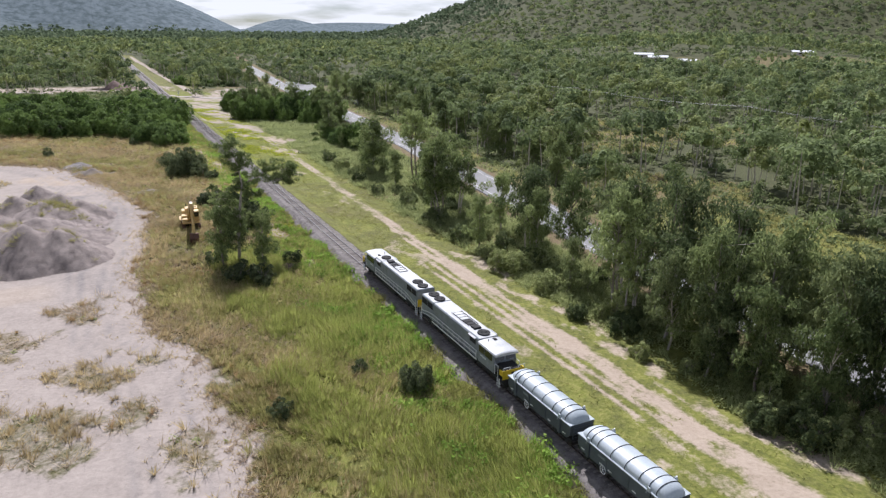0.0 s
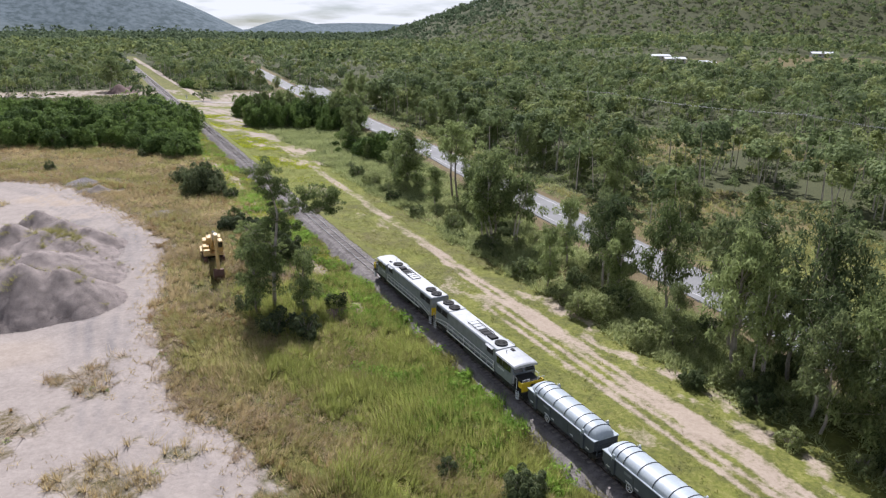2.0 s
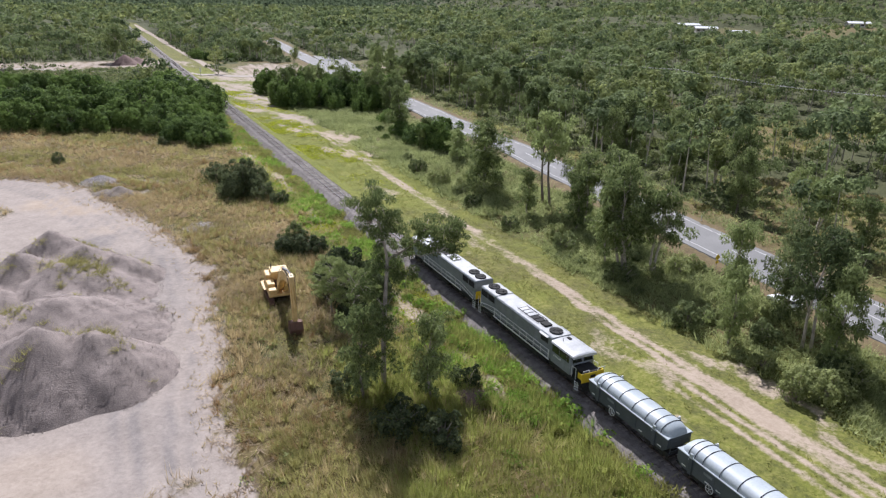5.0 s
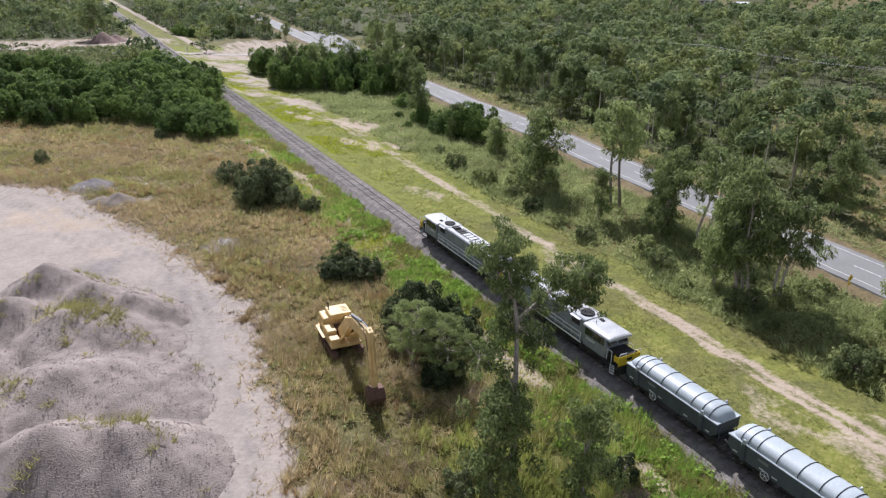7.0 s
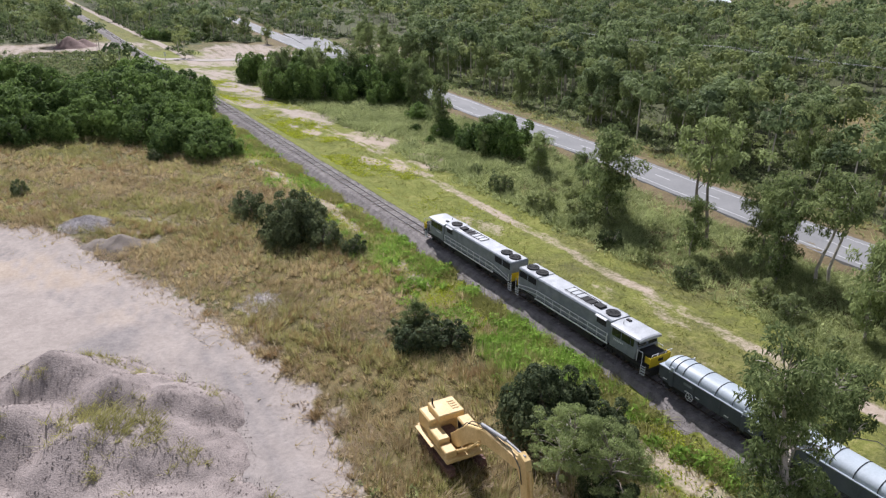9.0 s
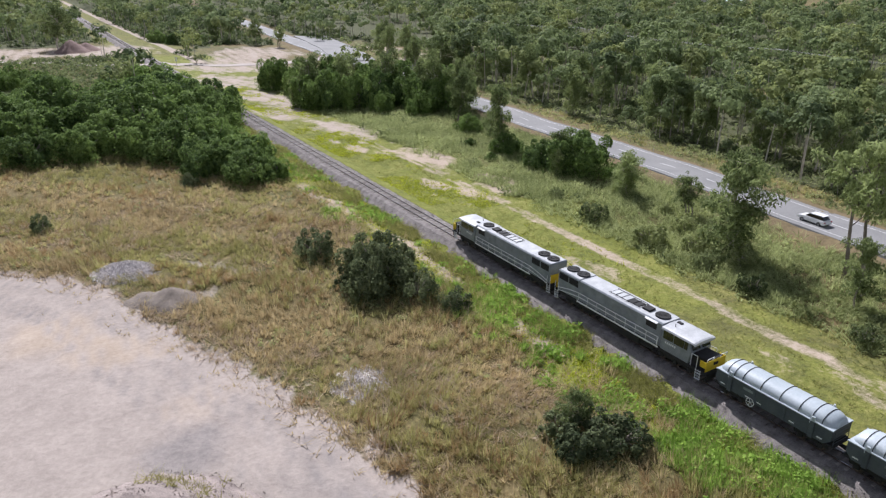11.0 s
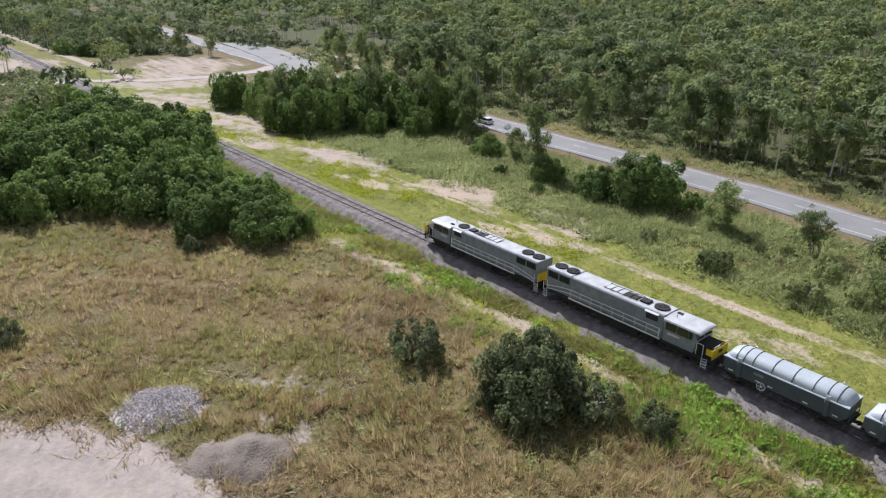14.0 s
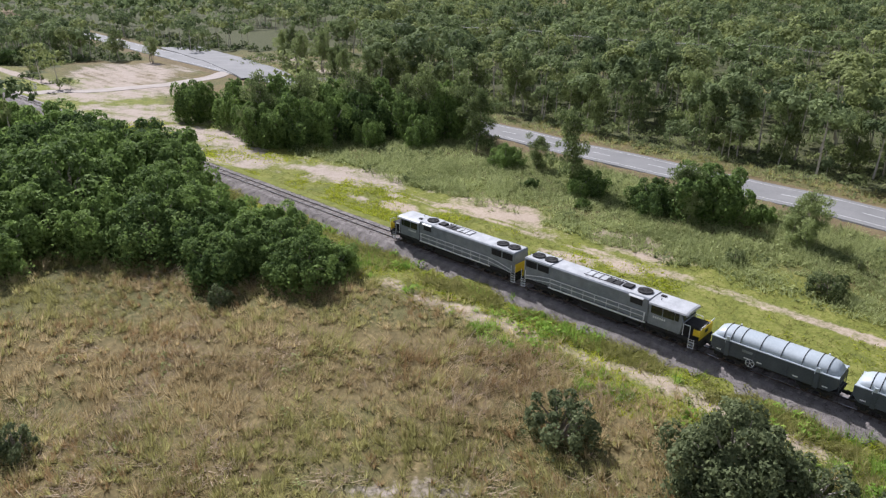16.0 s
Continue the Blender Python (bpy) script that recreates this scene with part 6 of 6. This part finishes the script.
    add_box(bm, (0, 8.35, 1.85), (1.9, 1.7, 1.1), 0.06)
    nose = part("nose", bm, M_BLACK, root, "dark short nose with an anti-glare top")
    bm = solid()
    add_box(bm, (0, 9.22, 1.85), (2.6, 0.06, 1.0), 0.02)
    part("nose_panel", bm, M_YELLOW, nose, "safety yellow nose panel")
    bm = solid()
    add_box(bm, (0, 9.27, 1.95), (0.6, 0.05, 0.28), 0.02)
    part("headlight_box", bm, M_BLACK, nose)
    for sx in (-1, 1):
        bm = solid()
        add_box(bm, (sx * 1.27, 8.95, 2.0), (0.1, 0.6, 0.6), 0.02)
        part("nose_side", bm, M_YELLOW, nose, "safety yellow side panel")
        bm = solid()
        add_path(bm, [(sx * 1.3, 8.35, 1.3), (sx * 1.3, 8.35, 2.5), (sx * 1.3, 7.75, 2.5), (sx * 1.3, 7.75, 1.3)], 0.03)
        part("nose_handrail", bm, M_WHITE, nose)
        bm = solid()
        add_path(bm, [(sx * 1.25, 9.25, 2.4), (sx * 1.25, 9.35, 2.75), (sx * 0.5, 9.35, 2.75), (sx * 0.5, 9.25, 2.4)], 0.03)
        part("nose_handrail", bm, M_WHITE, nose)
    # walkway handrails and steps
    for sx in (-1, 1):
        bm = solid()
        add_box(bm, (sx * 1.37, -0.9, 1.3), (0.05, 10.4, 0.16))
        part("walkway_edge", bm, M_WHITE, root, "white walkway edge")
        for k in range(9):
            bm = solid()
            add_rod(bm, (sx * 1.36, 4.1 - k * 1.25, 1.3), (sx * 1.36, 4.1 - k * 1.25, 2.3), 0.028)
            part("stanchion", bm, M_WHITE, root)
        bm = solid()
        add_path(bm, [(sx * 1.36, 4.1, 1.35), (sx * 1.36, 4.2, 2.3), (sx * 1.36, -5.9, 2.3), (sx * 1.40, -7.2, 2.15), (sx * 1.40, -8.9, 1.75)], 0.045)
        add_path(bm, [(sx * 1.36, 4.15, 1.85), (sx * 1.36, -5.9, 1.85), (sx * 1.40, -7.2, 1.7), (sx * 1.40, -8.9, 1.4)], 0.042)
        part("handrail", bm, M_WHITE, root, "white tubular handrail")
        for y, mt in ((-9.15, M_WHITE), (8.6, M_WHITE)):
            bm = solid()
            for dy in (-0.24, 0.24):
                add_rod(bm, (sx * 1.36, y + dy, 0.35), (sx * 1.36, y + dy, 2.3 if y < 0 else 1.3), 0.028)
            for k in range(4):
                add_box(bm, (sx * 1.32, y, 0.38 + 0.28 * k), (0.2, 0.5, 0.03))
            part("steps", bm, mt, root, "white step ladder")
    for s in (-1, 1):
        bm = solid()
        add_box(bm, (0, s * 9.3, 0.75), (2.4, 0.1, 0.55), 0.02)
        part("pilot", bm, M_BLACK, root)
        make_coupler(root, s * 9.35, s)
    stretch = Matrix.Diagonal((1, 1.075, 1, 1))
    for o in root.children_recursive:
        kind = o.name.split(".")[0]
        if kind == "bogie":
            o.location.y *= 1.075
        elif kind != "wheelset":
            o.data.transform(stretch)
    return tagged(root, "grey diesel hood locomotive with yellow ends and white handrails", "locomotive", "locomotives")


def make_wagon():
    """A covered hopper with a barrel lid: rail top is z 0, the middle of its length y 0."""
    root = new("hopper_wagon")
    H, L = 2.42, 10.3
    bm = solid()
    add_prism(bm, [(-L / 2 + 0.5, 1.05), (L / 2 - 0.5, 1.05), (L / 2, 1.5), (L / 2, H), (-L / 2, H), (-L / 2, 1.5)], -1.27, 1.27)
    body = part("body", bm, M_WAGON, root, "dark green-grey steel wagon body")
    bm = solid()
    add_box(bm, (0, 0, 1.0), (2.3, L + 0.2, 0.22), 0.03)
    part("underframe", bm, M_BLACK, root)
    for sx in (-1, 1):
        bm = solid()
        add_box(bm, (sx * 1.29, 0, H + 0.02), (0.14, L + 0.1, 0.1), 0.02)
        part("top_rail", bm, M_LID, body, "pale top rail")
        for y in (-3.6, 3.7):
            bm = solid()
            add_box(bm, (sx * 1.33, y, 1.7), (0.16, 0.36, 1.42), 0.02)
            part("side_post", bm, M_WAGON, body)
            bm = solid()
            add_box(bm, (sx * 1.36, y, H + 0.22), (0.14, 0.3, 0.42), 0.03)
            add_rod(bm, (sx * 1.4, y + 0.2, H - 0.2), (sx * 1.3, y + 0.2, H + 0.45), 0.03)
            part("lid_latch", bm, M_LID, body)
        for y in (-1.3, 1.4):
            bm = solid()
            add_box(bm, (sx * 1.29, y, 1.72), (0.06, 0.16, 1.3), 0.01)
            part("side_rib", bm, M_WAGON, body)
        for k, y in enumerate((-4.3, -2.0, 2.0, 4.4, 0.9)):
            bm = solid()
            add_box(bm, (sx * 1.285, y, 1.33), (0.02, 0.42, 0.1))
            part("side_mark", bm, M_WHITE, body, "plain pale bar")
        bm = solid()
        add_box(bm, (sx * 1.285, 2.0, 1.95), (0.02, 0.9, 0.22))
        part("stencil_mark", bm, M_GREY, body, "plain grey bar")
    bm = solid()
    for k in range(16):
        a0, a1 = k * math.tau / 16, (k + 1) * math.tau / 16
        add_rod(bm, (-1.38, 1.6 + 0.36 * math.cos(a0), 1.05 + 0.36 * math.sin(a0)), (-1.38, 1.6 + 0.36 * math.cos(a1), 1.05 + 0.36 * math.sin(a1)), 0.03, 5)
    for k in range(5):
        a0 = k * math.tau / 5
        add_rod(bm, (-1.38, 1.6, 1.05), (-1.38, 1.6 + 0.36 * math.cos(a0), 1.05 + 0.36 * math.sin(a0)), 0.025, 5)
    part("brake_handwheel", bm, M_WHITE, root, "white spoked handbrake wheel")

    def section(y):
        q = max(0.0, (abs(y) - (L / 2 - 1.35)) / 1.3)
        k = math.sqrt(max(0.0, 1 - min(1.0, q) ** 2))
        return 1.2 * (0.62 + 0.38 * k), 0.78 * k + 0.03
    bm = solid()
    n, rows = 14, []
    for y in list(np.linspace(-L / 2 + 0.03, -L / 2 + 1.35, 7)) + [-2, 0, 2] + list(np.linspace(L / 2 - 1.35, L / 2 - 0.03, 7)):
        w, h = section(y)
        rows.append([bm.verts.new((-math.cos(math.pi * k / n) * w, y, H + 0.05 + h * math.sin(math.pi * k / n) ** 0.8)) for k in range(n + 1)])
    for a, b in zip(rows[:-1], rows[1:]):
        for k in range(n):
            bm.faces.new((a[k], a[k + 1], b[k + 1], b[k])).smooth = True
    bm.faces.new(rows[0]), bm.faces.new(rows[-1][::-1])
    lid = part("lid", bm, M_LID, root, "pale blue-grey barrel lid")
    bm = solid()
    add_box(bm, (0, 0, H + 0.03), (2.5, L, 0.05))
    part("lid_base", bm, M_LID, lid)
    for y in (-4.2, -3.4, -2.3, -0.65, 1.05, 2.7, 3.5, 4.15):
        w, h = section(y)
        bm = solid()
        add_path(bm, [(-math.cos(math.pi * k / 12) * (w + 0.015), y, H + 0.06 + (h + 0.012) * math.sin(math.pi * k / 12) ** 0.8) for k in range(13)], 0.032, 5)
        part("strap", bm, M_BLACK, lid, "dark strap over the lid")
    for y in (-3.6, 3.7):
        bm = solid()
        add_disc(bm, (1.36, y, H + 0.5), 0.07, 0.14, n=8)
        part("end_lamp", bm, M_WHITE, body)
    for s in (-1, 1):
        bm = solid()
        add_box(bm, (0, s * (L / 2 + 0.12), 1.0), (2.2, 0.24, 0.08), 0.01)
        part("end_step", bm, M_BLACK, root)
        bm = solid()
        for sx in (-1.0, 1.0):
            add_rod(bm, (sx, s * (L / 2 + 0.1), 0.9), (sx, s * (L / 2 + 0.06), H - 0.1), 0.03)
        for k in range(4):
            add_rod(bm, (-1.0, s * (L / 2 + 0.08), 1.2 + 0.3 * k), (1.0, s * (L / 2 + 0.08), 1.2 + 0.3 * k), 0.02)
        part("end_ladder", bm, M_WAGON, root)
        make_coupler(root, s * (L / 2 + 0.05), s)
    make_bogie(root, 3.5, 1.6, 2, 0.43)
    make_bogie(root, -3.5, 1.6, 2, 0.43)
    return tagged(root, "dark green-grey hopper wagon with a pale barrel lid", "wagon", "hopper wagons")


RAIL_TOP, TRAIN_V, TRAIN_0 = 0.422, 8.83, 74.3
train = []            # thing, y of its middle from the coupling between the locomotives, heading
lead = make_loco()
train.append((lead, 10.54, 0))
second = copy_thing(lead, pose(0, 0, 0))
train.append((second, -10.54, 180))
first_wagon = make_wagon()
train.append((first_wagon, -26.7, 0))
for k in range(3):
    train.append((copy_thing(first_wagon, pose(0, 0, 0)), -38.15 - 11.45 * k, 0))

make_sleepers(track)


def motions():
    for ob, off, turn in train:
        walk(ob, [(0.0, pose(TRACK, TRAIN_0 + off, RAIL_TOP, 0, 0, turn)), (16.0, pose(TRACK, TRAIN_0 + off + TRAIN_V * 16, RAIL_TOP, 0, 0, turn))])
        for w in ob.children_recursive:
            if w.name.split(".")[0] == "wheelset":
                x, y, z = w.location
                sense = -1 if turn == 0 else 1
                walk(w, [(k / 15, pose(x, y, z, sense * math.degrees(TRAIN_V * k / 15 / z))) for k in range(241)])
    rows = []
    for t in np.arange(0, 16.01, 0.5):
        y = 215.4 + 32.8 * (t - 12.3)
        x = float(road_x(y)) - 1.8
        slope = (float(road_x(y + 4)) - float(road_x(y - 4))) / 8
        rows.append((float(t), pose(x, float(y), float(ground_z(x + 1.8, y)) + 0.09, 0, 0, -math.degrees(math.atan(slope)))))
    walk(driven, rows)


motions()
